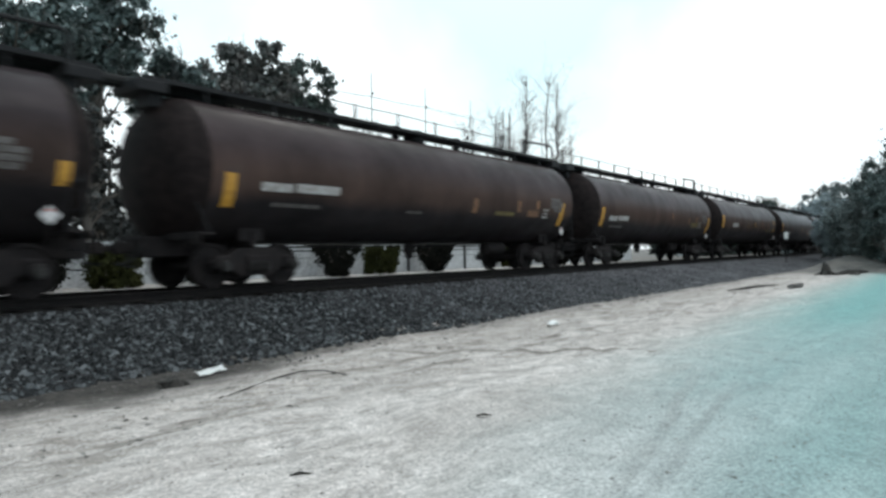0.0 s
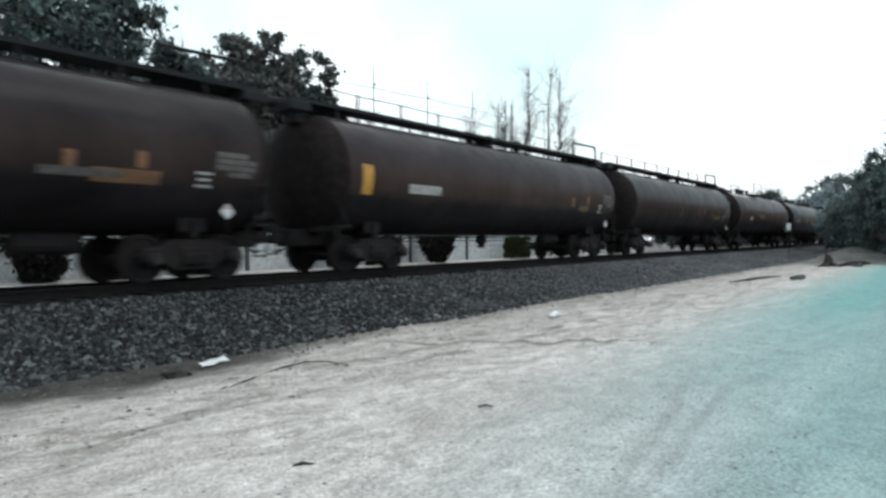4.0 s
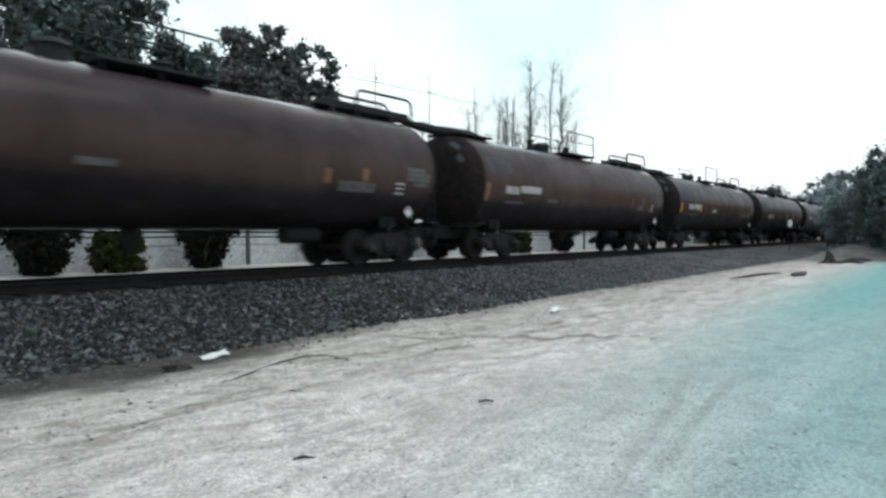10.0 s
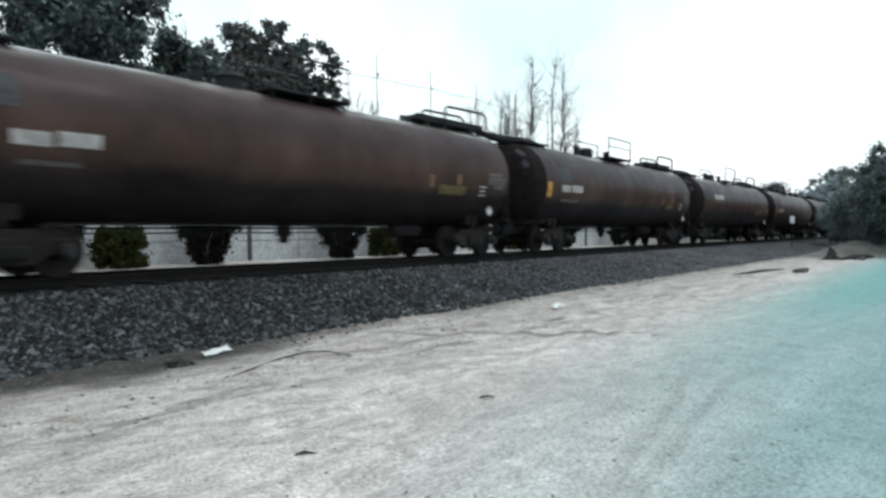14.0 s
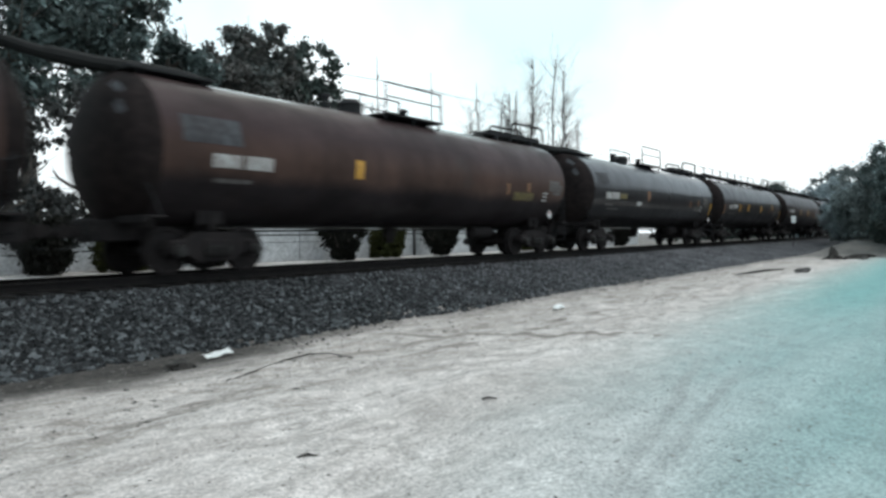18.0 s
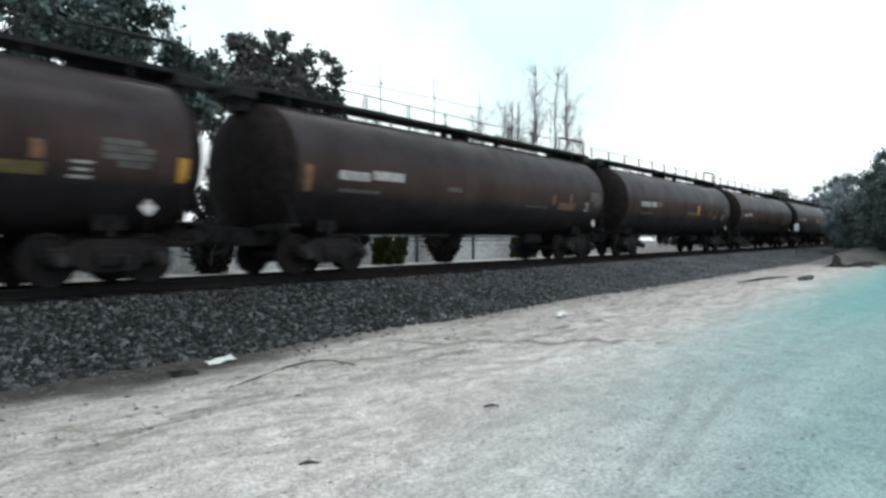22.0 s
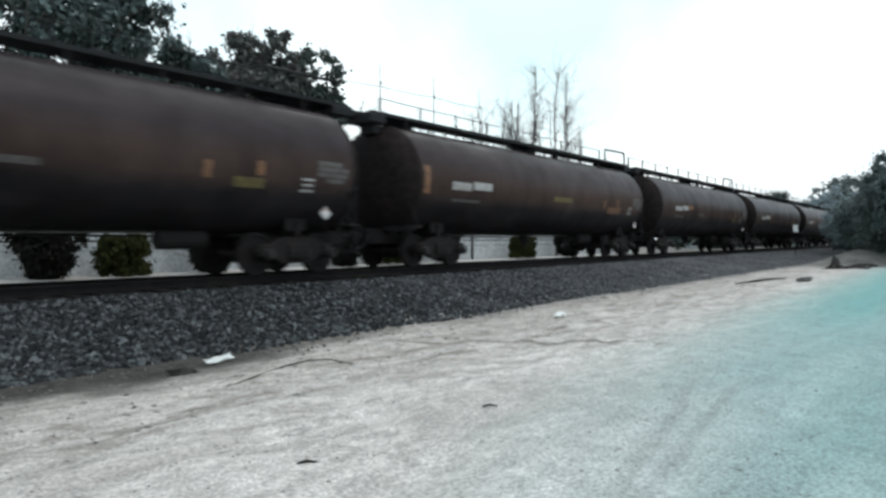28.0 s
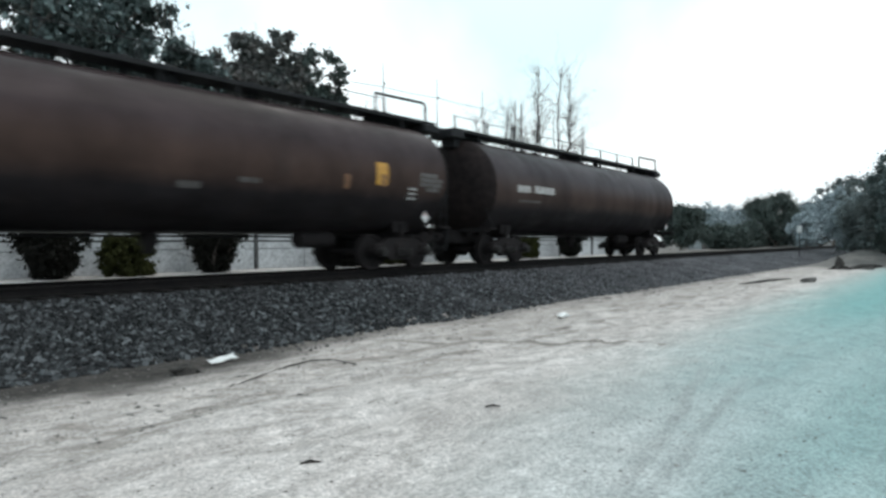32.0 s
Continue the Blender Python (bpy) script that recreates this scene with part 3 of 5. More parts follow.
bed.data.materials.append(BED_SHADED)
tagged(bed, "grey crushed stone ballast bank under the railway track", "ballast", kind="structure")


def stone_mesh(seed, count, area, size):
    """Many broken stones on the bank, joined: each a squashed, uneven eight-cornered lump."""
    rng = np.random.default_rng(seed)
    base = np.array([(sx, sy, sz) for sx in (-1, 1) for sy in (-1, 1) for sz in (-1, 1)], float)
    fc = np.array([(0, 1, 3, 2), (4, 6, 7, 5), (0, 4, 5, 1), (2, 3, 7, 6), (0, 2, 6, 4), (1, 5, 7, 3)])
    x = area[0] + (area[1] - area[0]) * rng.random(count) ** 1.7
    y = area[2] + (area[3] - area[2]) * rng.random(count)
    z = np.maximum(np.interp(y, [p[0] for p in prof], [p[1] for p in prof]), ground_height(x, y) - 0.01)
    s = size * (0.55 + 0.9 * rng.random(count) ** 2)
    v = base[None] * (0.45 + 0.55 * rng.random((count, 8, 3)))
    v *= s[:, None, None] * (0.6 + 0.5 * rng.random((count, 1, 3)))
    q = rng.normal(size=(count, 4))
    q /= np.linalg.norm(q, axis=1)[:, None]
    w, a, b, c = q.T
    rot = np.stack([1 - 2 * (b * b + c * c), 2 * (a * b - c * w), 2 * (a * c + b * w),
                    2 * (a * b + c * w), 1 - 2 * (a * a + c * c), 2 * (b * c - a * w),
                    2 * (a * c - b * w), 2 * (b * c + a * w), 1 - 2 * (a * a + b * b)], -1).reshape(-1, 3, 3)
    v = np.einsum("nij,nkj->nki", rot, v) + np.stack([x, y, z + 0.25 * s], -1)[:, None]
    faces = (fc[None] + 8 * np.arange(count)[:, None, None]).reshape(-1, 4)
    me = bpy.data.meshes.new("ballast_stones")
    me.from_pydata(v.reshape(-1, 3).tolist(), [], faces.tolist())
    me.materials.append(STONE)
    return me


stones = new("ballast_stones", stone_mesh(3, 60000, (1.5, 80.0, 8.25, 11.66), 0.043))
tagged(stones, "broken grey ballast stones on the track bank", "stones", kind="stuff")
stones_loose = new("ballast_stones", stone_mesh(9, 420, (6.5, 45.0, 7.6, 8.4), 0.021))
tagged(stones_loose, "loose ballast stones strewn at the foot of the bank", "stones", kind="stuff")
stones_far = new("ballast_stones", stone_mesh(4, 3000, (6.0, 60.0, 14.3, 17.4), 0.058))
tagged(stones_far, "broken grey ballast stones behind the rails", "stones", kind="stuff")

track = thing("railway_track", "straight railway track with dark rusty rails on timber ties", "railway", kind="structure")
for side in (-1, 1):
    bm = bmesh.new()
    w = [(0.075, -0.17), (0.075, -0.155), (0.012, -0.135), (0.010, -0.05), (0.036, -0.035), (0.036, -0.006), (0.028, 0.0)]
    sect = w + [(-a, b) for a, b in w[::-1]]
    a = [bm.verts.new((X0, TRACK_Y + side * 0.7525 + y, RAIL_Z + z)) for y, z in sect]
    b = [bm.verts.new((X1, TRACK_Y + side * 0.7525 + y, RAIL_Z + z)) for y, z in sect]
    bm.faces.new(a)
    bm.faces.new(b[::-1])
    for i in range(len(a)):
        bm.faces.new((a[i], b[i], b[(i + 1) % len(a)], a[(i + 1) % len(a)]))
    part("rail", bm, RAIL_TOP, track, "rusty steel rail")
tie_mesh = finish(box(bmesh.new(), (0, 0, 0), (0.23, 2.6, 0.18), bevel=0.015), "tie", TIE)
for k in range(190):
    part("tie", tie_mesh, None, track, at=pose(-8 + k * 0.54, TRACK_Y, RAIL_Z - 0.262, 0, 0, 1.5 * math.sin(k * 12.9)))

# ---------------------------------------------------------------- tank cars
PITCH = 18.2            # coupled length
HALF = 7.8              # half the straight shell
ZC, RAD = 2.42, 1.52    # tank's axis over the rail, radius


def on_shell(bm, x0, x1, z0, z1, lift=0.006, side=-1):
    """A thin patch that follows the shell's curve, between heights z0 and z1 over the rail."""
    a0, a1 = math.asin((z0 - ZC) / RAD), math.asin((z1 - ZC) / RAD)
    n = 4
    rows = []
    for i in range(n + 1):
        a = a0 + (a1 - a0) * i / n
        rows.append([bm.verts.new((x, side * (RAD + lift) * math.cos(a), ZC + (RAD + lift) * math.sin(a))) for x in (x0, x1)])
    for p, q in zip(rows, rows[1:]):
        bm.faces.new((p[0], p[1], q[1], q[0]))
    return bm


def shell_mesh(name, mat):
    bm = bmesh.new()
    lathe_x(bm, [(x, RAD) for x in (-HALF, -5.2, -2.6, 0.0, 2.6, 5.2, HALF)], 64, ZC)
    return finish(bm, name, mat, True)


def head_mesh():
    """A dished end with a tight knuckle, for the end at +x."""
    bm = bmesh.new()
    prof = [(HALF - 0.05, RAD - 0.004)]
    for i in range(11):
        a = math.pi / 2 * i / 10
        prof.append((HALF + 0.72 * math.sin(a), (RAD - 0.006) * math.cos(a) ** 0.92 if i < 10 else 0.0))
    lathe_x(bm, prof, 64, ZC)
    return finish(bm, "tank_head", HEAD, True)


def truck_parts():
    out = {}
    bm = bmesh.new()
    box(bm, (0, 0, 0.62), (0.42, 2.1, 0.26), bevel=0.03)
    box(bm, (0, 0, 0.83), (0.5, 0.5, 0.16), bevel=0.02)
    for s in (-1, 1):
        box(bm, (0.34 * s, 0, 0.42), (0.08, 1.9, 0.12))
    out["truck"] = finish(bm, "truck", IRON)
    bm = bmesh.new()
    top = [(-1.15, 0.52), (-1.05, 0.66), (-0.72, 0.68), (-0.45, 0.82), (0.45, 0.82), (0.72, 0.68), (1.05, 0.66), (1.15, 0.52)]
    low = [(0.72, 0.44), (0.42, 0.24), (-0.42, 0.24), (-0.72, 0.44)]
    extrude_y(bm, top + low, -0.09, 0.09)
    box(bm, (0, -0.1, 0.50), (0.55, 0.1, 0.34), bevel=0.02)
    for x in (-0.89, 0.89):
        box(bm, (x, -0.02, 0.52), (0.36, 0.3, 0.3), bevel=0.04)
    out["side_frame"] = finish(bm, "side_frame", IRON)
    bm = bmesh.new()
    turns = [(0.062 * math.cos(k * 0.785), -0.17 + 0.062 * math.sin(k * 0.785), 0.33 + 0.0065 * k) for k in range(33)]
    tube(bm, turns, 0.017, 5)
    out["spring"] = finish(bm, "spring", STEP)
    bm = bmesh.new()
    bmesh.ops.create_cone(bm, cap_ends=True, segments=16, radius1=0.13, radius2=0.11, depth=0.14, matrix=pose(0, -0.24, 0, 90))
    bmesh.ops.create_cone(bm, cap_ends=True, segments=6, radius1=0.045, radius2=0.045, depth=0.05, matrix=pose(0, -0.33, 0, 90))
    out["bearing_cap"] = finish(bm, "bearing_cap", STEP)
    bm = bmesh.new()
    tube(bm, [(0, -1.05, 0), (0, 1.05, 0)], 0.085, 10)
    for s in (-1, 1):
        prof = [(-0.07, 0.0), (-0.07, 0.12), (-0.02, 0.18), (-0.02, 0.38), (-0.06, 0.41), (-0.06, 0.465), (0.06, 0.455), (0.075, 0.485), (0.085, 0.40), (0.03, 0.36), (0.03, 0.16), (0.09, 0.11), (0.09, 0.0)]
        b2 = bmesh.new()
        lathe_x(b2, [(a, r * 0.457 / 0.465) for a, r in prof], 28)
        bmesh.ops.transform(b2, matrix=pose(0, s * 0.76, 0, 0, 0, 90 if s < 0 else -90), verts=b2.verts)
        tmp = bpy.data.meshes.new("tmp")
        b2.to_mesh(tmp)
        b2.free()
        bm.from_mesh(tmp)
        bpy.data.meshes.remove(tmp)
    out["wheelset"] = finish(bm, "wheelset", IRON)
    return out


TRUCK = truck_parts()
TANK_HEAD = head_mesh()
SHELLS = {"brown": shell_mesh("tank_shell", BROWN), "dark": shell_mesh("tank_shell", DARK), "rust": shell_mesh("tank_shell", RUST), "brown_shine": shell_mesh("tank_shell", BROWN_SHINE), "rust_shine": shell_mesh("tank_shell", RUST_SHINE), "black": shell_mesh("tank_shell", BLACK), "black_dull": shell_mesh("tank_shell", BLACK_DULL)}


def end_meshes():
    """Parts at one end of a car, drawn for the end at +x."""
    out = {}
    bm = bmesh.new()
    box(bm, (7.35, 0, 0.86), (2.5, 0.62, 0.42), bevel=0.03)
    box(bm, (8.3, 0, 0.84), (0.55, 0.42, 0.36), bevel=0.03)
    for s in (-1, 1):
        box(bm, (6.5, s * 0.62, 1.02), (0.12, 0.9, 0.36), bevel=0.02)
        box(bm, (6.5, s * 0.95, 1.10), (0.6, 0.1, 0.28), bevel=0.02)
    out["draft_sill"] = finish(bm, "draft_sill", IRON)
    bm = bmesh.new()
    box(bm, (8.62, 0, 0.84), (0.36, 0.17, 0.2), bevel=0.03)
    extrude_y(bm, [(8.72, 0.74), (8.95, 0.76), (9.06, 0.84), (8.95, 0.95), (8.72, 0.96)], -0.16, 0.05)
    box(bm, (8.98, 0.12, 0.85), (0.16, 0.14, 0.26), bevel=0.03)
    out["coupler"] = finish(bm, "coupler", IRON)
    bm = bmesh.new()
    box(bm, (7.9, 0, 1.10), (0.34, 2.9, 0.05), bevel=0.01)
    box(bm, (8.09, 0, 1.06), (0.05, 2.9, 0.14), bevel=0.01)
    for y in (-1.0, -0.5, 0.5, 1.0):
        box(bm, (7.85, y, 0.99), (0.25, 0.06, 0.16))
    out["end_platform"] = finish(bm, "end_platform", IRON)
    bm = bmesh.new()
    for y in (-1.42, -0.98):
        tube(bm, [(7.95, y, 0.45), (7.95, y, 2.1)], 0.022, 6)
    for z in (0.46, 0.8, 1.12, 1.45, 1.78, 2.08):
        tube(bm, [(7.95, -1.42, z), (7.95, -0.98, z)], 0.018, 6)
    out["ladder"] = finish(bm, "ladder", PIPE)
    bm = bmesh.new()
    tube(bm, [(7.7, -1.40, 1.12), (7.7, -1.46, 1.9), (8.05, -1.4, 2.0), (8.1, -0.2, 2.0), (8.1, 1.2, 2.0), (7.8, 1.4, 1.12)], 0.02, 6)
    out["grab_rail"] = finish(bm, "grab_rail", PIPE)
    bm = bmesh.new()
    tube(bm, [(8.6, 0.28, 0.9), (8.8, 0.3, 0.6), (9.0, 0.28, 0.52), (9.1, 0.25, 0.55)], 0.03, 7)
    out["air_hose"] = finish(bm, "air_hose", HOSE)
    bm = bmesh.new()
    bmesh.ops.create_cone(bm, cap_ends=True, segments=18, radius1=0.27, radius2=0.27, depth=0.03, matrix=pose(8.25, -0.75, 1.62, 0, 90))
    tube(bm, [(7.9, -0.75, 1.62), (8.3, -0.75, 1.62)], 0.03, 7)
    out["brake_wheel"] = finish(bm, "brake_wheel", STEP)
    return out


ENDS = end_meshes()


def rail_of(points, r=0.022):
    return finish(tube(bmesh.new(), points, r, 6), "handrail", PIPE)


def top_parts(kind):
    """Everything on top of and under the tank, as (name, mesh)."""
    out = []

    def add(name, bm, mat):
        out.append((name, finish(bm, name, mat)))

    bm = bmesh.new()
    if kind == "long":
        box(bm, (0, -0.18, 4.15), (17.4, 0.62, 0.045), bevel=0.008)
        for s in (-1, 1):
            box(bm, (0, -0.18 + 0.31 * s, 4.155), (17.4, 0.03, 0.09))
        for k in range(9):
            x = -7.2 + 1.8 * k
            for y in (-0.45, 0.1):
                tube(bm, [(x, y, 4.14), (x, y * 1.1, 3.84)], 0.03, 5)
        add("walkway", bm, PIPE)
        xs = [-7.4 + 1.85 * k for k in range(9)]
        for x in xs:
            add("rail_post", tube(bmesh.new(), [(x, 0.34, 4.08), (x, 0.36, 4.84)], 0.03, 6), PIPE)
        out.append(("handrail", rail_of([(x, 0.36, 4.82 - 0.02 * (i % 2)) for i, x in enumerate(xs)], 0.013)))
        # bent end guard, and the pipe that leads on to the next car
        out.append(("guard_loop", rail_of([(6.1, -0.5, 4.1), (6.1, -0.5, 4.66), (8.1, -0.5, 4.70), (8.2, -0.5, 4.62), (8.2, -0.5, 4.1)], 0.04)))
        for x in (-8.45, 8.45):
            add("walkway_bracket", boxes(((x, -0.1, 4.0), (0.66, 0.9, 0.22)), ((x * 0.98, -0.1, 3.78), (0.3, 0.5, 0.3))), PIPE)
        add("transfer_pipe", tube(bmesh.new(), [(6.3, 0.1, 3.88), (6.45, 0.1, 4.12), (7.2, 0.1, 4.16), (8.2, 0.1, 4.14), (8.8, 0.1, 4.12), (9.12, 0.1, 4.12)],
                                  [0.14, 0.15, 0.14, 0.13, 0.13, 0.13], 10), HOSE)
        add("transfer_pipe", tube(bmesh.new(), [(-6.3, 0.1, 3.88), (-6.45, 0.1, 4.08), (-7.2, 0.1, 4.13), (-8.2, 0.1, 4.13), (-8.8, 0.1, 4.12), (-9.12, 0.1, 4.12)],
                                  [0.14, 0.15, 0.14, 0.13, 0.13, 0.13], 10), HOSE)
        mx = 0.4
    else:
        box(bm, (0.25, 0.0, 3.95), (2.5, 1.7, 0.05), bevel=0.01)
        for x in (-0.9, 0.25, 1.4):
            for y in (-0.75, 0.75):
                tube(bm, [(x, y, 3.94), (x, y * 0.95, 3.68)], 0.03, 5)
        add("walkway", bm, PIPE)
        for y in (-0.8, 0.8):
            out.append(("handrail", rail_of([(-0.95, y, 3.95), (-0.95, y, 4.78), (1.45, y, 4.78), (1.45, y, 3.95)], 0.026)))
            out.append(("handrail", rail_of([(-0.95, y, 4.42), (1.45, y, 4.42)], 0.018)))
        # raised pipe tray and guard at the rear end, low pipe and step at the front end
        tray = box(bmesh.new(), (6.45, 0.0, 4.07), (3.5, 0.62, 0.05), bevel=0.01)
        for y in (-0.30, 0.30):
            box(tray, (6.45, y, 4.15), (3.5, 0.03, 0.16))
        add("pipe_tray", tray, PIPE)
        add("transfer_pipe", tube(bmesh.new(), [(4.5, 0.0, 3.86), (4.75, 0, 4.06), (5.2, 0.0, 4.17), (6.6, 0.0, 4.19), (7.9, 0.0, 4.17), (8.4, 0.0, 4.11), (8.8, 0.0, 4.05), (9.12, 0, 4.03)],
                                  [0.13, 0.13, 0.12, 0.12, 0.12, 0.12, 0.12, 0.12], 10), HOSE)
        for y in (-0.45, 0.45):
            out.append(("guard_loop", rail_of([(5.9, y, 3.86), (5.95, y, 4.50), (6.1, y, 4.57), (8.0, y, 4.59), (8.15, y, 4.50), (8.2, y, 4.08)], 0.04)))
        add("pipe_stand", box(bmesh.new(), (5.2, 0, 3.94), (0.16, 0.7, 0.26), bevel=0.02), PIPE)
        add("pipe_stand", box(bmesh.new(), (7.4, 0, 3.96), (0.12, 0.8, 0.26), bevel=0.02), PIPE)
        add("transfer_pipe", tube(bmesh.new(), [(-5.9, 0.0, 3.86), (-6.1, 0, 4.02), (-6.6, 0.0, 4.08), (-7.6, 0.0, 4.06), (-8.3, 0.0, 4.02), (-9.12, 0, 4.04)],
                                  [0.15, 0.16, 0.15, 0.15, 0.15, 0.15], 10), HOSE)
        b2 = box(bmesh.new(), (-7.0, 0.0, 3.94), (1.9, 1.3, 0.06), bevel=0.01)
        for x in (-7.7, -6.3):
            for y in (-0.55, 0.55):
                tube(b2, [(x, y, 3.93), (x, y, 3.7)], 0.035, 5)
        add("hose_platform", b2, PIPE)
        mx = -1.4
    bm = bmesh.new()
    bmesh.ops.create_cone(bm, cap_ends=True, segments=20, radius1=0.34, radius2=0.31, depth=0.4, matrix=Matrix.Translation((mx, 0.1, 4.03)))
    bmesh.ops.create_cone(bm, cap_ends=True, segments=20, radius1=0.37, radius2=0.25, depth=0.12, matrix=Matrix.Translation((mx, 0.1, 4.27)))
    add("manway", bm, PIPE)
    for x in (-0.85, 2.2):
        bm = bmesh.new()
        bmesh.ops.create_cone(bm, cap_ends=True, segments=12, radius1=0.14, radius2=0.10, depth=0.5, matrix=Matrix.Translation((mx + x, 0.1, 4.08)))
        bmesh.ops.create_cone(bm, cap_ends=True, segments=12, radius1=0.16, radius2=0.12, depth=0.08, matrix=Matrix.Translation((mx + x, 0.1, 4.34)))
        add("valve", bm, PIPE)
    bm = bmesh.new()
    bmesh.ops.create_cone(bm, cap_ends=True, segments=12, radius1=0.2, radius2=0.16, depth=0.3, matrix=Matrix.Translation((0, 0, 0.82)))
    bmesh.ops.create_cone(bm, cap_ends=True, segments=12, radius1=0.12, radius2=0.12, depth=0.2, matrix=Matrix.Translation((0, 0, 0.6)))
    add("outlet_valve", bm, IRON)
    add("brake_pipe", tube(bmesh.new(), [(-6.9, 0.25, 0.84), (-2, 0.3, 0.86), (3, 0.3, 0.86), (6.9, 0.25, 0.84)], 0.025, 6), PIPE)
    add("air_reservoir", tube(bmesh.new(), [(3.4, -0.4, 0.78), (3.45, -0.4, 0.78), (4.5, -0.4, 0.78), (4.55, -0.4, 0.78)], [0.1, 0.2, 0.2, 0.1], 12), IRON)
    return out


TOPS = {"long": top_parts("long"), "short": top_parts("short")}
MARKS = {}


def mark(name, mat, parent, x, z, w, h):
    """A painted or stuck-on patch on the near side of the shell, from x and z of its middle, width and height."""
    key = (name, mat.name, round(x, 2), round(z, 2), round(w, 2), round(h, 2))
    if key not in MARKS:
        MARKS[key] = finish(on_shell(bmesh.new(), x - w / 2, x + w / 2, z - h / 2, z + h / 2), name, mat)
    return part(name, MARKS[key], None, parent)


def placard_mesh():
    bm = bmesh.new()
    box(bm, (0, 0, 0), (0.36, 0.012, 0.36), pose(0, 0, 0, 0, 45))
    return finish(bm, "placard", PLACARD)


PLAC = placard_mesh()
bm = bmesh.new()
box(bm, (0, -0.009, 0.0), (0.20, 0.008, 0.05))
PLAC_BAR = finish(bm, "placard_bar", PLACARD_RED)
bm = bmesh.new()
box(bm, (0, 0, 0), (0.42, 0.02, 0.42), pose(0, 0, 0, 0, 45))
tube(bm, [(0, 0.02, -0.7), (0, 0.01, 0.05)], 0.02, 5)
PLAC_BACK = finish(bm, "placard_holder", IRON)

FLIP = pose(0, 0, 0, 0, 0, 180)


def tank_car(shell, top, label, placard_x=6.95):
    car = thing("tank_car", label, "tank car", group="cars of the passing train")
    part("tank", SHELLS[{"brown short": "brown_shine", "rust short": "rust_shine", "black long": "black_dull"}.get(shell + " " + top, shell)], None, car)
    for name, me in TOPS[top]:
        part(name, me, None, car)
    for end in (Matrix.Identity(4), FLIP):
        part("tank_head", TANK_HEAD, None, car, "grimy dished tank end with gap shade painted in", at=end)
        for name, me in ENDS.items():
            if name == "brake_wheel" and end is FLIP:
                continue
            part(name, me, None, car, at=end)
    for x in (-6.45, 6.45):
        t = part("truck", TRUCK["truck"], None, car, at=pose(x, 0, 0))
        for s, turn in ((-1, 0), (1, 180)):
            part("side_frame", TRUCK["side_frame"], None, t, at=pose(0, s * 1.0, 0, 0, 0, turn))
            for a in (-0.2, 0.0, 0.2):
                part("spring", TRUCK["spring"], None, t, at=pose(a, s * 1.0, 0, 0, 0, turn))
            for a in (-0.89, 0.89):
                part("bearing_cap", TRUCK["bearing_cap"], None, t, at=pose(a, s * 1.0, 0.457, 0, 0, turn))
        for a in (-0.89, 0.89):
            part("wheelset", TRUCK["wheelset"], None, t, at=pose(a, 0, 0.457))
    # placard by the rear end
    for x in (placard_x,):
        h = part("placard_holder", PLAC_BACK, None, car, at=pose(x, -1.47, 1.36) @ Matrix.Scale(0.62, 4))
        p = part("placard", PLAC, None, h, "white diamond placard with a red print", at=pose(0, -0.018, 0))
        part("placard_print", PLAC_BAR, None, h, "red printed band", at=pose(0, -0.018, 0.12))
    return car


# front edge of the straight shell of car 0 at the start, and the way gone since
FRONT = 8.13
GONE = [(0, 0.0), (6, 103.55), (9, 155.25), (13, 224.29), (19, 327.9), (23, 397.75), (28, 485.19), (29, 502.55), (30, 519.45), (31, 537.18), (32, 554.52)]
CARS = {}

# what each car shows on its near side: kind of shell, of top, and its marks as (what, x, z, width, height)
CAR_LIST = {}
CAR_LIST[-1] = ("brown", "long", [("y", 7.64, 2.04, 0.21, 0.4)])
CAR_LIST[0] = ("rust", "long", [("y", -7.37, 1.98, 0.28, 0.67), ("w", -6.18, 2.1, 0.85, 0.18), ("w", -4.99, 2.12, 1.33, 0.19), ("d", -5.55, 1.74, 1.4, 0.08), ("d", -1.44, 1.75, 0.62, 0.07), ("r", 1.39, 2.05, 0.25, 0.42), ("y", 7.03, 1.97, 0.33, 0.8), ("o", 3.14, 1.87, 1.14, 0.12)])
CAR_LIST[1] = ("rust", "long", [("y", -7.49, 2.02, 0.28, 0.75), ("w", -6.36, 1.98, 0.85, 0.19), ("w", -5.27, 2.01, 1.1, 0.2), ("d", -5.88, 1.65, 1.4, 0.08), ("y", 7.4, 1.95, 0.26, 0.85), ("r", 1.11, 2.28, 0.17, 0.33)])
CAR_LIST[2] = ("rust", "long", [("o", -1.18, 2.2, 0.14, 0.45), ("y", 0.83, 2.24, 0.15, 0.36), ("r", 3.04, 2.32, 0.23, 0.47), ("y", 6.97, 2.25, 0.34, 0.8), ("w", -4.55, 2.13, 1.4, 0.23), ("y", -7.53, 2.31, 0.4, 0.75)])
CAR_LIST[3] = ("dark", "long", [("y", -7.57, 2.28, 0.37, 0.64), ("w", -5.32, 1.86, 0.85, 0.16), ("w", -4.3, 1.87, 0.99, 0.18), ("d", -5.06, 1.63, 1.38, 0.06), ("r", -3.87, 2.22, 0.19, 0.36), ("o", 1.52, 2.23, 0.43, 0.37), ("d", 4.16, 1.95, 1.4, 0.14)])
CAR_LIST[4] = ("brown", "long", [("y", -7.19, 2.26, 0.37, 0.72), ("w", -4.9, 2.12, 1.4, 0.24)])
CAR_LIST[5] = ("dark", "long", [("o", -1.49, 2.14, 0.18, 0.52), ("r", 1.35, 2.21, 0.18, 0.39), ("r", 2.45, 2.23, 0.2, 0.42)])
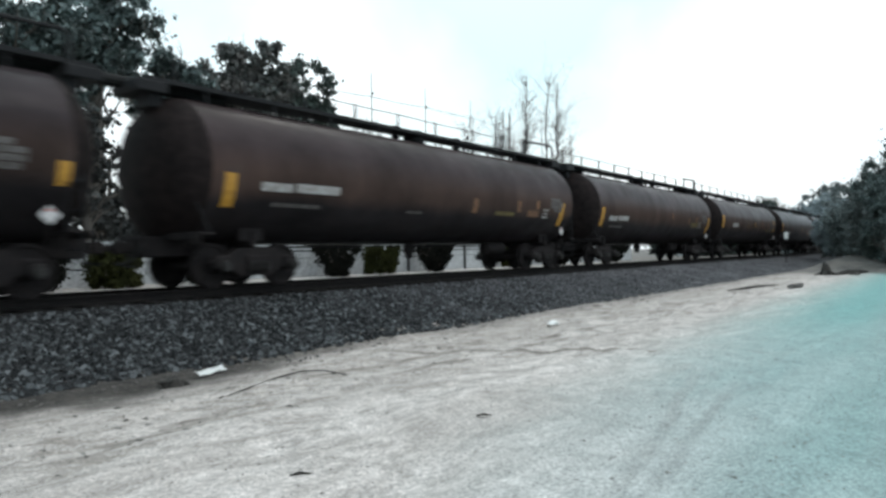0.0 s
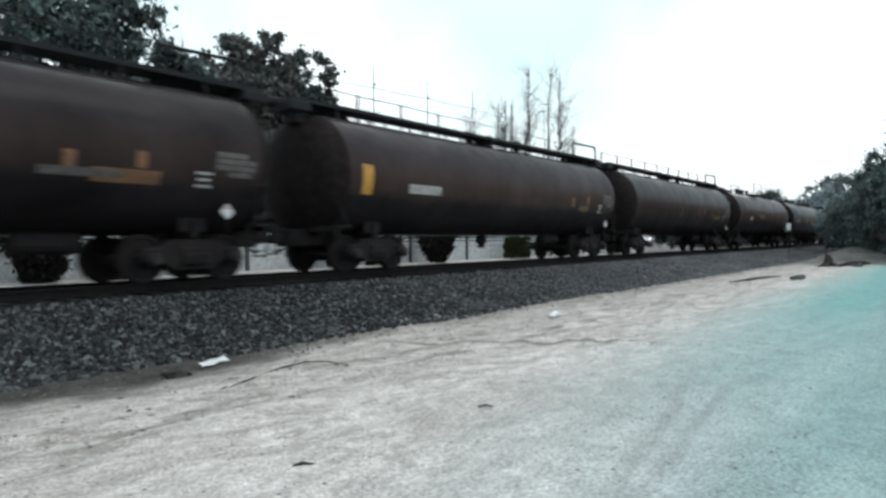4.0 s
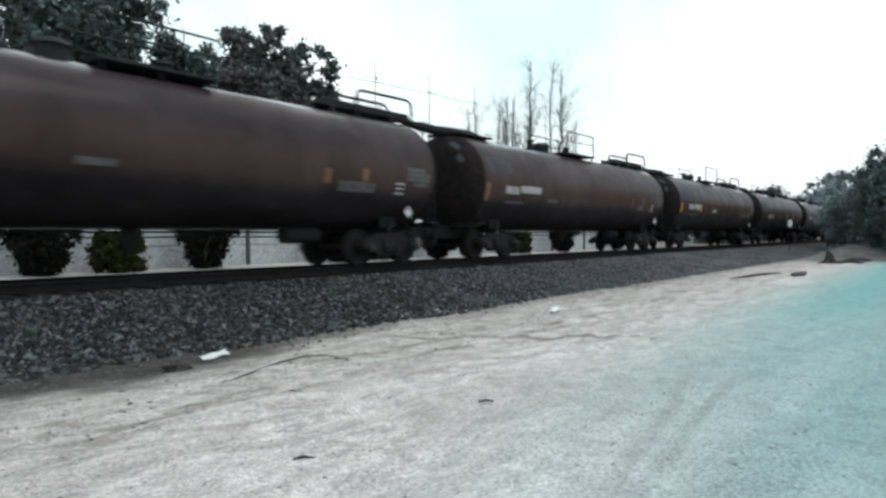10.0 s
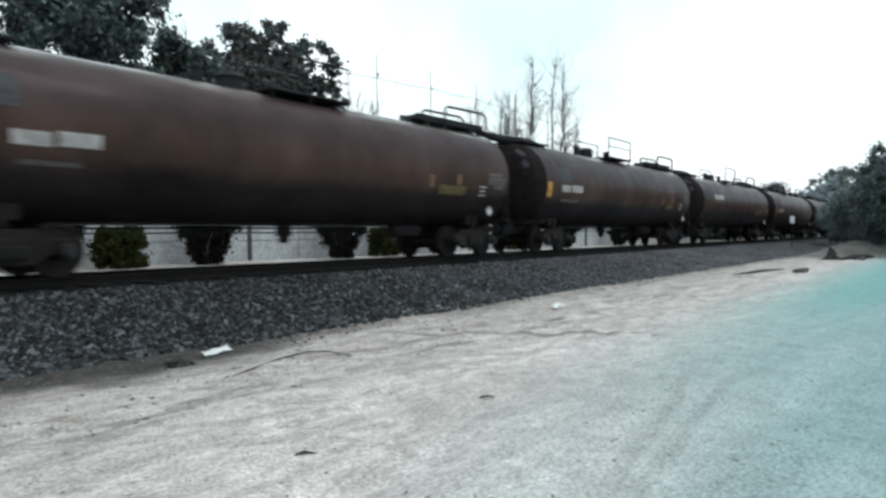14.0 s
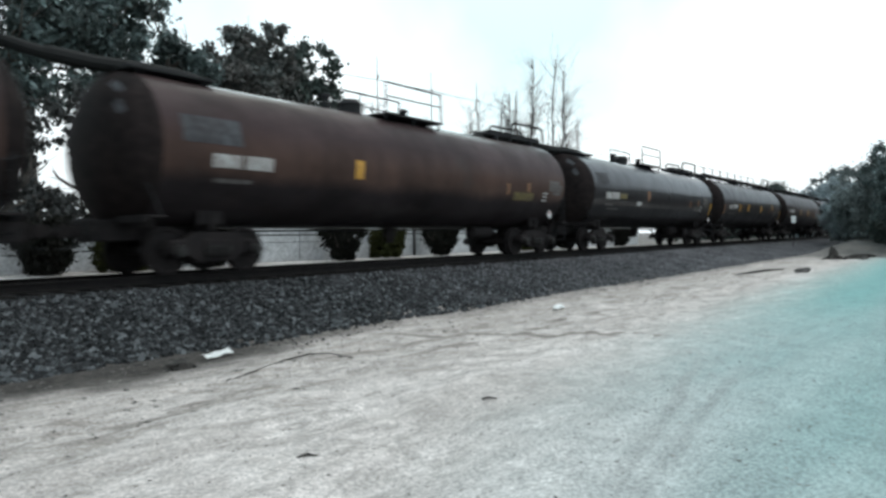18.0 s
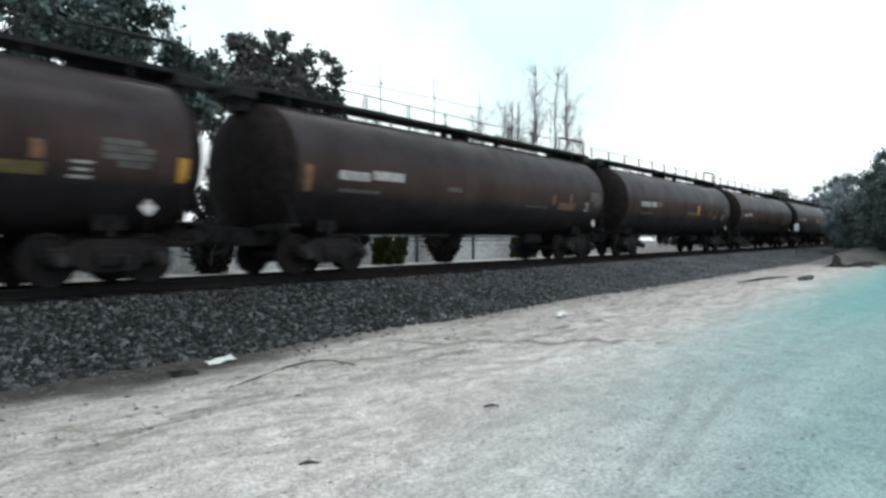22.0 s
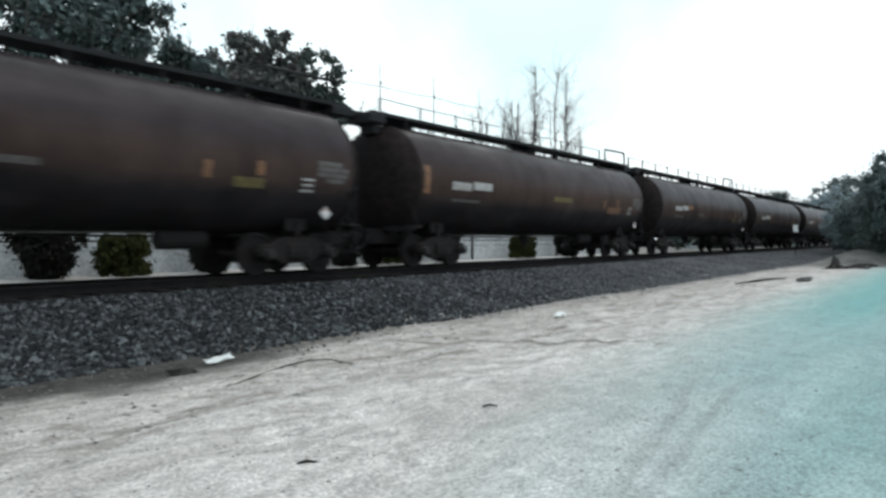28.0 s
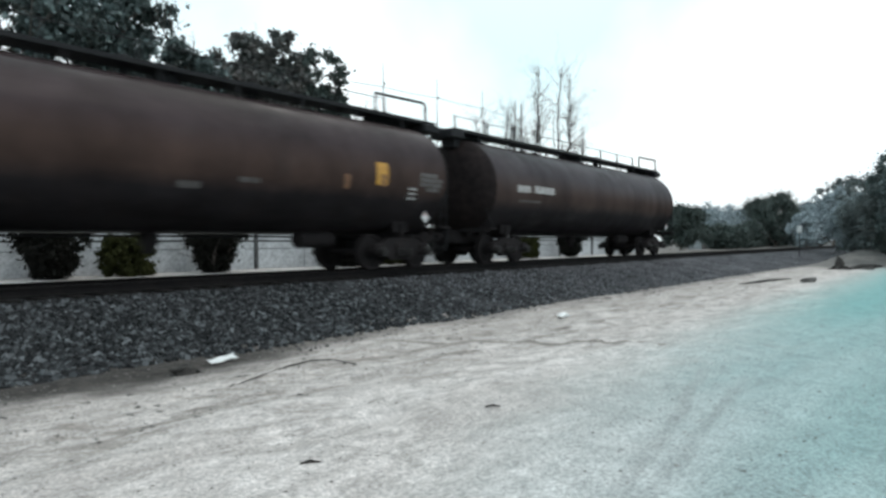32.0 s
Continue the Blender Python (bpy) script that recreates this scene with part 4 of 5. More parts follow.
CAR_LIST[6] = ("brown", "short", [("w", -4.88, 2.09, 0.3, 0.2), ("w", -4.44, 2.11, 0.43, 0.21), ("o", -1.45, 2.26, 1.4, 0.33), ("d", -4.76, 1.85, 0.75, 0.06), ("r", -2.33, 2.28, 0.16, 0.24)])
CAR_LIST[7] = ("dark", "short", [("r", -7.41, 2.2, 0.38, 0.61), ("w", -6.16, 2.18, 0.66, 0.23), ("w", -5.36, 2.22, 0.66, 0.24), ("d", -5.74, 1.85, 1.4, 0.1), ("y", -1.34, 2.23, 0.3, 0.45), ("y", 1.26, 2.28, 0.31, 0.43), ("y", 3.89, 2.31, 0.38, 0.43)])
CAR_LIST[8] = ("brown", "short", [("w", -6.06, 2.26, 0.78, 0.19), ("w", -5.11, 2.3, 0.82, 0.2), ("d", -5.62, 1.91, 1.4, 0.08), ("r", -7.45, 2.16, 0.31, 0.54), ("d", -2.08, 2.14, 0.72, 0.13)])
CAR_LIST[9] = ("brown", "short", [("y", -7.55, 2.03, 0.25, 0.66), ("r", -7.1, 2.01, 0.17, 0.58), ("w", -6.19, 2.23, 0.61, 0.23), ("w", -5.45, 2.26, 0.66, 0.24), ("r", -4.71, 2.29, 0.68, 0.22), ("d", -5.9, 1.84, 1.26, 0.08), ("d", -1.38, 2.02, 0.72, 0.13)])
CAR_LIST[10] = ("rust", "short", [("w", -6.2, 2.19, 0.82, 0.24), ("w", -5, 2.25, 1.36, 0.23), ("d", -5.93, 1.81, 1.17, 0.08), ("r", -7.63, 2.09, 0.24, 0.54), ("d", -3.38, 1.94, 0.66, 0.12)])
CAR_LIST[11] = ("brown", "short", [("y", -7.54, 2.15, 0.25, 0.48), ("w", -5.94, 2.22, 0.84, 0.26), ("w", -4.91, 2.24, 1.01, 0.27), ("y", -4.25, 2.2, 0.24, 0.45), ("d", -5.47, 1.82, 1.4, 0.08), ("w", -1.63, 2.09, 0.76, 0.16)])
CAR_LIST[12] = ("brown", "short", [("w", -5.33, 2.08, 0.44, 0.23), ("w", -4.69, 2.09, 0.72, 0.26), ("y", -3.85, 2.07, 0.28, 0.41), ("d", -5.08, 1.75, 0.97, 0.06), ("d", -4.81, 1.62, 0.87, 0.05), ("r", -1.43, 2.11, 0.22, 0.36), ("d", -0.83, 1.98, 0.72, 0.09), ("y", 1.3, 2.18, 0.29, 0.44), ("d", 1.68, 2.04, 0.45, 0.12), ("y", 3.55, 2.23, 0.34, 0.46)])
CAR_LIST[13] = ("rust", "short", [("w", -6.21, 2.23, 0.6, 0.23), ("w", -5.47, 2.26, 0.68, 0.24), ("d", -5.92, 1.86, 0.99, 0.08), ("r", -7.6, 2.2, 0.23, 0.48)])
CAR_LIST[14] = ("brown", "short", [("w", -6.34, 2.29, 0.7, 0.25), ("w", -5.45, 2.31, 0.87, 0.26), ("d", -5.92, 1.86, 1.4, 0.1), ("y", -7.6, 2.21, 0.31, 0.52)])
CAR_LIST[15] = ("brown", "short", [("y", 7.64, 2.08, 0.22, 0.46), ("w", -5.3, 2.7, 0.8, 0.27), ("w", -4.3, 2.7, 1, 0.27), ("d", -4.9, 2.38, 1.6, 0.09)])
CAR_LIST[16] = ("rust", "short", [("w", -6.39, 2.24, 0.82, 0.22), ("w", -5.47, 2.29, 0.84, 0.23), ("r", -7.63, 2.18, 0.23, 0.5), ("r", -7.45, 2.16, 0.16, 0.51), ("d", -6.01, 1.82, 1.4, 0.08)])
CAR_LIST[17] = ("rust", "short", [("w", -6.44, 2.2, 0.67, 0.26), ("w", -5.66, 2.2, 0.69, 0.27), ("y", -2.72, 2.28, 0.29, 0.43), ("d", -6.26, 1.82, 0.92, 0.08)])
CAR_LIST[18] = ("black", "short", [("w", -6.41, 2.22, 0.61, 0.26), ("w", -5.72, 2.24, 0.72, 0.27), ("o", -4.92, 2.24, 0.71, 0.23), ("d", -6.28, 1.85, 0.73, 0.07), ("d", -5.79, 1.7, 1.16, 0.06), ("w", -3.06, 1.97, 0.57, 0.18), ("r", -1.99, 2.35, 0.31, 0.44), ("y", 7.63, 1.95, 0.23, 0.62)])
CAR_LIST[19] = ("black", "long", [("w", -6.31, 2.21, 0.84, 0.23), ("w", -5.32, 2.26, 0.93, 0.25), ("r", -7.64, 2.03, 0.23, 0.62), ("y", -4.12, 2.16, 0.29, 0.46), ("y", -2, 2.23, 0.31, 0.45), ("y", 1.46, 2.21, 0.34, 0.44), ("y", 4.96, 2.38, 0.35, 0.37), ("d", -5.98, 1.81, 1.4, 0.08), ("y", 7.66, 1.9, 0.18, 0.78)])
CAR_LIST[20] = ("brown", "long", [("w", -6.3, 2.3, 0.91, 0.24), ("w", -5.29, 2.31, 0.89, 0.26), ("d", -5.92, 1.88, 1.4, 0.08), ("y", -1.93, 2.25, 0.33, 0.46), ("y", 1.5, 2.29, 0.36, 0.45), ("y", 7.65, 2.07, 0.21, 0.45)])
CAR_LIST[21] = ("brown", "long", [("w", -6.07, 2.28, 1.04, 0.21), ("w", -4.87, 2.34, 1.14, 0.22), ("r", -7.5, 2.15, 0.23, 0.58), ("d", -5.84, 1.93, 1.4, 0.08), ("d", -2.06, 2.17, 0.69, 0.13)])
CAR_LIST[22] = ("brown", "long", [("w", -5.77, 2.3, 1.16, 0.22), ("w", -4.75, 2.32, 0.62, 0.23), ("r", -4.05, 2.34, 0.62, 0.21), ("d", -5.53, 1.9, 1.4, 0.08), ("y", 1.79, 2.24, 0.36, 0.46), ("o", 0.7, 2.04, 1.4, 0.18)])
CAR_LIST[23] = ("rust", "long", [("w", -6.53, 2.22, 0.71, 0.2), ("w", -5.47, 2.27, 1.15, 0.21), ("r", -7.51, 2.16, 0.28, 0.57), ("d", -6.13, 1.89, 1.4, 0.08), ("d", -2.06, 2.19, 0.77, 0.12)])
CAR_LIST[24] = ("brown", "long", [("w", -6.18, 2.26, 0.8, 0.21), ("w", -4.73, 2.31, 1.4, 0.23), ("d", -5.57, 1.92, 1.4, 0.08), ("y", 1.61, 2.36, 0.34, 0.45), ("y", 3.93, 2.45, 0.41, 0.44), ("r", -7.6, 2.24, 0.3, 0.54)])
CAR_LIST[25] = ("brown", "long", [("w", -5.3, 2.7, 0.8, 0.27), ("w", -4.3, 2.7, 1, 0.27), ("d", -4.9, 2.38, 1.6, 0.09), ("y", 2.2, 2.4, 0.22, 0.5), ("y", 4.2, 2.4, 0.2, 0.45)])
CAR_LIST[26] = ("brown", "long", [("w", -5.83, 2.08, 0.79, 0.22), ("w", -4.63, 2.13, 1.4, 0.21), ("d", -5.29, 1.74, 1.4, 0.09), ("y", -7.16, 1.87, 0.27, 0.75), ("r", -1.47, 2.21, 0.34, 0.5), ("d", 0.21, 2, 1.4, 0.12)])
CAR_LIST[27] = ("rust", "long", [("w", -5.96, 2.28, 0.93, 0.22), ("w", -4.89, 2.33, 0.99, 0.23), ("d", -5.67, 1.88, 1.4, 0.08), ("r", -7.56, 2.38, 0.25, 0.75), ("o", 0.3, 2.17, 1.4, 0.18)])
CAR_LIST[28] = ("brown", "long", [("w", -5.51, 2.29, 0.96, 0.21), ("w", -4.47, 2.35, 0.83, 0.23), ("r", -3.63, 2.38, 0.69, 0.23), ("d", -5.23, 1.91, 1.4, 0.08), ("d", -1.77, 2.07, 0.71, 0.13)])
CAR_LIST[29] = ("brown", "long", [("w", -5.74, 2.23, 0.99, 0.22), ("w", -4.4, 2.3, 1.38, 0.24), ("r", -3.61, 2.33, 0.28, 0.28), ("d", -5.34, 1.87, 1.4, 0.08), ("d", -1.58, 2.07, 0.67, 0.13)])
CAR_LIST[30] = ("rust", "long", [("w", -6, 2.23, 0.91, 0.23), ("w", -4.94, 2.28, 0.91, 0.25), ("r", -3.98, 2.3, 0.79, 0.23), ("d", -5.67, 1.86, 1.4, 0.08), ("y", 5.25, 2.39, 0.43, 0.54), ("r", -7.37, 2.15, 0.23, 0.53), ("d", 0.01, 1.81, 0.49, 0.13), ("d", 1.34, 1.98, 0.51, 0.1)])
CAR_LIST[31] = ("brown", "long", [("w", -6.17, 2.4, 0.82, 0.22), ("w", -4.83, 2.42, 1.4, 0.23), ("d", -5.74, 2.02, 1.4, 0.07)])
LABELS = {
    ("brown", "long"): "weathered dark brown tank car with a full-length top walkway",
    ("rust", "long"): "rusty brown tank car with a full-length top walkway",
    ("black", "long"): "sooty black tank car with a full-length top walkway",
    ("dark", "long"): "dark grimy brown tank car with a full-length top walkway",
    ("dark", "short"): "dark grimy brown tank car with a railed centre platform",
    ("brown", "short"): "weathered dark brown tank car with a railed centre platform",
    ("rust", "short"): "rusty brown tank car with a railed centre platform",
    ("black", "short"): "glossy black tank car with a railed centre platform",
}
MARK_KINDS = {
    "w": ("reporting_mark", WHITE_MARK), "d": ("stencil_line", DIM_MARK), "y": ("reflector", YELLOW),
    "o": ("stencil_panel", OCHRE), "r": ("stencil_panel", ORANGE),
}


def head_patch(phi, span, r0, r1, lift=0.008):
    """A thin patch on the dished end at -x, between two fractions of the radius."""
    bm = bmesh.new()
    rows = []
    for i in range(4):
        f = r0 + (r1 - r0) * i / 3
        a = math.acos(f ** (1 / 0.92))
        ring = []
        for j in range(4):
            g = radians(phi + span * (j / 3 - 0.5))
            ring.append(bm.verts.new((-(HALF + (0.72 + lift) * math.sin(a)), -(RAD + lift) * f * math.cos(g), ZC + (RAD + lift) * f * math.sin(g))))
        rows.append(ring)
    for p, q in zip(rows, rows[1:]):
        for j in range(3):
            bm.faces.new((p[j], p[j + 1], q[j + 1], q[j]))
    return finish(bm, "head_stencil", FADED)


PALE_HEAD_PATCHES = [head_patch(58, 17, 0.80, 0.88), head_patch(36, 14, 0.70, 0.80)]


def end_marks(k, marks):
    """The lettering that every car carries near its rear end, with small differences from car to car."""
    s = 0.12 * math.sin(k * 5.3)
    band = "d" if k in (6, 8, 9, 10, 18) else "o" if k % 3 else "r"
    out = []
    if not any(m[0] == "y" and 3.6 < m[1] < 5.6 for m in marks):
        out.append((band, 4.95 + s, 1.93, 1.25 if k % 2 else 0.75, 0.24 if k % 2 else 0.2))
    out += [("r", 3.95 + s, 2.13, 0.19, 0.33), ("r", 5.2 + s, 2.23, 0.19, 0.30), ("b", 6.45, 1.96, 0.36, 0.24)]
    clear = 6.6 if any(m[0] == "y" and 6.6 < m[1] < 7.9 for m in marks) else 7.17
    if clear < 7.0:
        out[-1] = ("b", 5.8, 1.96, 0.36, 0.24)
    for j, (w, dx) in enumerate(((0.72, -0.08), (0.95, 0.0), (0.95, 0.0), (0.6, 0.1))):
        out.append(("d", clear + dx, 2.47 - 0.125 * j, w, 0.105))
    if k in (19, 21, 23, 24):
        out.append(("d", 2.7, 1.86, 1.5, 0.05))
    return out


for k in range(-1, 32):
    shell, top, marks = CAR_LIST[k]
    if k < 31:
        marks = marks + end_marks(k, marks)
    car = tank_car(shell, top, LABELS[(shell, top)], {-1: 7.4, 18: 7.15}.get(k, 6.75 if top == "short" else 6.95))
    car.matrix_basis = pose(FRONT + PITCH * k + HALF, TRACK_Y, RAIL_Z)
    tank = car.children[0]
    for what, x, z, w, h in marks:
        if what == "b":
            for dz in (-0.5, 0.0, 0.5):
                mark("data_box", WHITE_MARK, tank, x, z + dz * h, w * (1.0 if dz else 0.8), h * 0.22)
            continue
        name, mat = MARK_KINDS[what]
        mark(name, mat, tank, x, z, w, h)
    if top == "short":
        for me in PALE_HEAD_PATCHES:
            part("head_stencil", me, None, car, "small pale patch on the tank end")
        mark("faded_patch", FADED, tank, -6.75 + 0.2 * math.sin(k * 3.7), 2.86 + 0.1 * math.sin(k * 2.1), 1.35 + 0.25 * math.sin(k * 1.3), 0.52)
    CARS[k] = car


# ---------------------------------------------------------------- plants
def leaf_cloud(rng, centers, radii, per, size, flat=0.8):
    """Leaves as small bent pairs of triangles, gathered in loose clumps round the centres."""
    n = len(centers) * per
    c = np.repeat(centers, per, 0)
    r = np.repeat(radii, per)
    d = rng.normal(size=(n, 3))
    d /= np.linalg.norm(d, axis=1)[:, None]
    p = c + d * (r * np.minimum(np.abs(rng.normal(size=n)) * 0.62, 1.7))[:, None] * np.array([1, 1, flat])
    a = rng.normal(size=(n, 3))
    a /= np.linalg.norm(a, axis=1)[:, None]
    b = np.cross(a, rng.normal(size=(n, 3)))
    b /= np.linalg.norm(b, axis=1)[:, None]
    s = (size * (0.6 + 0.8 * rng.random(n)))[:, None]
    nrm = np.cross(a, b)
    v = np.stack([p - a * s, p + b * s * 0.55 + nrm * s * 0.15, p + a * s, p - b * s * 0.55 + nrm * s * 0.15], 1).reshape(-1, 3)
    f = np.arange(n * 4).reshape(-1, 4)
    return v, f


def mesh_of(name, v, f, mat):
    me = bpy.data.meshes.new(name)
    me.from_pydata(v.tolist(), [], f.tolist())
    me.materials.append(mat)
    return me


def grow(bm, rng, p, d, length, r, depth, tips, spread=0.6, lift=0.15, seg=7, fork=(2, 4), bend=0.14):
    """A limb that tapers, bends and forks; tips collects the ends of the twigs."""
    n = 4
    pts, rad = [p], [r]
    for i in range(n):
        d = (d + Vector(rng.normal(size=3)) * bend + Vector((0, 0, lift * 0.3))).normalized()
        p = p + d * (length / n)
        pts.append(p)
        rad.append(r * (1 - 0.55 * (i + 1) / n))
    tube(bm, pts, rad, seg, caps=False)
    if depth == 0:
        tips.append(p)
        return
    for k in range(int(rng.integers(*fork))):
        q = pts[int(rng.integers(2, n + 1))]
        e = (d + Vector(rng.normal(size=3)) * spread + Vector((0, 0, lift))).normalized()
        grow(bm, rng, q, e, length * (0.55 + 0.25 * rng.random()), r * 0.45, depth - 1, tips, spread, lift, max(3, seg - 2), fork, bend)
    tips.append(p)


def leafy_tree(at, height, width, mat, seed, label, leaf=0.2, per=70, clumps=60, base=0.28, bark=BARK, gaps=0.0, flat=0.8, name="tree", tight=1.0):
    """A broad tree: tapered trunk, forking limbs and a crown of many leaves in uneven clumps."""
    height *= 1.04
    rng = np.random.default_rng(seed)
    tree = thing(name, label, "tree", pose(*at, 0, 0, 40.0 * seed))
    bm = bmesh.new()
    tips = []
    trunk_h = height * base
    tr = 0.026 * height
    tube(bm, [(0, 0, -0.2), (0.02 * height, 0, trunk_h * 0.5), (0.01 * height, 0.02 * height, trunk_h), (0.0, 0.03 * height, height * 0.75)],
         [tr * 1.3, tr, tr * 0.8, tr * 0.25], 9, caps=False)
    for k in range(7):
        a = 2 * math.pi * (k + rng.random() * 0.7) / 7
        z = trunk_h * (0.75 + 0.9 * rng.random())
        grow(bm, rng, Vector((0.01 * height, 0.02 * height, z)), Vector((math.cos(a), math.sin(a), 0.7)).normalized(),
             0.28 * width * (0.8 + 0.5 * rng.random()), tr * 0.42, 2, tips, 0.55, 0.2, 6)
    part("trunk", bm, bark, tree, smooth=True)
    # clump centres fill an uneven crown
    c = []
    while len(c) < clumps:
        q = rng.normal(size=3)
        q /= np.linalg.norm(q)
        u = (0.45 + 0.55 * rng.random() ** 0.6)
        lump = 0.78 + 0.3 * math.sin(3.1 * q[0] + seed) * math.cos(2.7 * q[1] - seed) + 0.14 * math.sin(6 * q[2] + 2 * q[0])
        lump = min(lump, 0.97)
        x, y = q[0] * u * lump * width / 2, q[1] * u * lump * width / 2
        z = height * (base + 1) / 2 + q[2] * u * lump * height * (1 - base) / 2
        if rng.random() < gaps and noise.noise(Vector((x, y, z)) * 0.42 + Vector((seed * 3.1, 0, 0))) > 0.10:
            continue
        c.append((x, y, max(z, height * base * 0.8)))
    c = np.array(c)
    rr = width * (0.07 + 0.07 * rng.random(len(c))) * tight
    v, f = leaf_cloud(rng, c, rr, per, leaf, flat)
    part("crown", mesh_of("crown", v, f, mat), None, tree)
    return tree


def bare_tree(at, height, seed, label, lean=0.0, stems=1, twigs=30, bark=PALE_BARK):
    """A slender leafless tree: thin wavering stems with many fine upright twigs."""
    rng = np.random.default_rng(seed)
    tree = thing("bare_tree", label, "tree", pose(*at))
    bm = bmesh.new()
    tips = []
    for s in range(stems):
        p = Vector((0.8 * s, 0.6 * s, -0.2))
        tall = height * (1.0 - 0.13 * s)
        r0 = 0.0072 * tall + 0.01
        pts, rad = [p], [r0]
        for i in range(10):
            p = p + Vector((rng.normal() * 0.007 * tall + lean * tall / 10, rng.normal() * 0.007 * tall, tall / 10))
            pts.append(p)
            rad.append(r0 * (1 - 0.78 * (i + 1) / 10))
        tube(bm, pts, rad, 6, caps=False)
        for k in range(int(twigs * 2.2)):
            u = 3.2 + 6.3 * rng.random() ** 0.8
            i = int(u)
            q = pts[i].lerp(pts[i + 1], u - i)
            a = rng.random() * 6.283
            out = 0.35 + 0.75 * rng.random()
            grow(bm, rng, q, Vector((math.cos(a) * out + lean, math.sin(a) * out, 0.8)).normalized(),
                 tall * (0.03 + 0.13 * rng.random() ** 1.6) * (1.25 - 0.05 * u), rad[i] * 0.25 + 0.012, 2, tips, 0.5, 0.03, 4, (1, 4), 0.13)
    part("trunk", bm, bark, tree, smooth=True)
    return tree


def shrub(at, w_top, w_low, h, mat, seed, label, name="shrub", trunk=False):
    rng = np.random.default_rng(seed)
    s = thing(name, label, "shrub", pose(*at, 0, 0, 31.0 * seed))
    tips = []
    for k in range(6):
        bm = bmesh.new()
        a = 2 * math.pi * k / 6 + rng.random()
        grow(bm, rng, Vector((0.08 * math.cos(a), 0.08 * math.sin(a), -0.1)), Vector((math.cos(a) * 0.35, math.sin(a) * 0.35, 1)).normalized(), h * 0.6, 0.04, 1, tips, 0.4, 0.2, 5)
        part("stem", bm, BARK, s)
    c = []
    for k in range(130):
        z = h * (0.06 + 0.9 * rng.random())
        r = (w_low + (w_top - w_low) * (z / h) ** 0.95) / 2 * (0.15 + 0.75 * rng.random() ** 0.5)
        a = rng.random() * 6.283
        c.append((r * math.cos(a), r * math.sin(a), z))
    v, f = leaf_cloud(rng, np.array(c), np.full(len(c), 0.13 * h), 110, 0.085)
    part("foliage", mesh_of("foliage", v, f, mat), None, s)
    return s


# tall trees behind the wall
OAKS = [
    ((9.0, 36.0, 0.4), 15.6, 10.5, LEAF_DARK, 1, 150, 0.42), ((16.5, 40.0, 0.4), 15.4, 9.5, LEAF_DARK, 2, 170, 0.45),
    ((21.2, 41.0, 0.4), 18.6, 8.2, LEAF_DARK, 3, 150, 0.52), ((26.2, 42.0, 0.4), 14.6, 7.8, LEAF_DARK, 4, 150, 0.5),
    ((32.6, 44.0, 0.4), 17.8, 7.8, LEAF_BROWN, 5, 170, 0.34), ((37.4, 46.0, 0.4), 18.8, 7.2, LEAF_BROWN, 6, 140, 0.34),
    ((39.8, 44.0, 0.4), 18.8, 6.8, LEAF_GREEN, 8, 170, 0.32), ((36.4, 45.0, 0.4), 18.6, 6.6, LEAF_BROWN, 51, 140, 0.40),
]
for at, h, w, mat, seed, clumps, base in OAKS:
    leafy_tree(at, h, w, mat, seed, "tall dark evergreen oak with gaps in its crown" if mat is not LEAF_BROWN else "tall oak with a thin russet-tinged crown",
               leaf=0.21, per=105, clumps=int(clumps * 0.74), gaps=0.96, base=base, tight=0.84)
# straggling undergrowth below the oaks
for k, (x, y, h, w) in enumerate(((10.5, 33.5, 4.6, 4.0), (14.8, 35.0, 4.8, 3.4), (17.5, 34.0, 4.0, 4.0), (20.5, 36.0, 3.6, 2.6), (6.0, 33.0, 6.0, 5.0), (24.8, 36.0, 3.4, 3.4), (12.0, 31.5, 8.5, 4.4), (15.8, 32.5, 9.5, 4.0), (8.5, 31.0, 9.0, 4.4), (13.5, 30.5, 3.2, 3.6), (10.0, 30.0, 3.4, 3.6), (17.2, 31.0, 2.8, 3.0), (27.5, 34.0, 4.0, 4.0), (18.6, 35.0, 8.0, 2.6), (20.9, 36.0, 9.0, 2.2))):
    leafy_tree((x, y, 0.4), h, w, LEAF_DULL, 80 + k, "straggling green undergrowth behind the wall", leaf=0.15, per=46, clumps=36, base=0.22, gaps=0.9, name="sapling")
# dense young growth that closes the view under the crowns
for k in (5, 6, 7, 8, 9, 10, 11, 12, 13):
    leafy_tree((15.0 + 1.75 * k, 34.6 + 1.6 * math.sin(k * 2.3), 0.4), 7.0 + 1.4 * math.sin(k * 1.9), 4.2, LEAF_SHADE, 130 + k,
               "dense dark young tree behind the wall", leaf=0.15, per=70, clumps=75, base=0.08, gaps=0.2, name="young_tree")
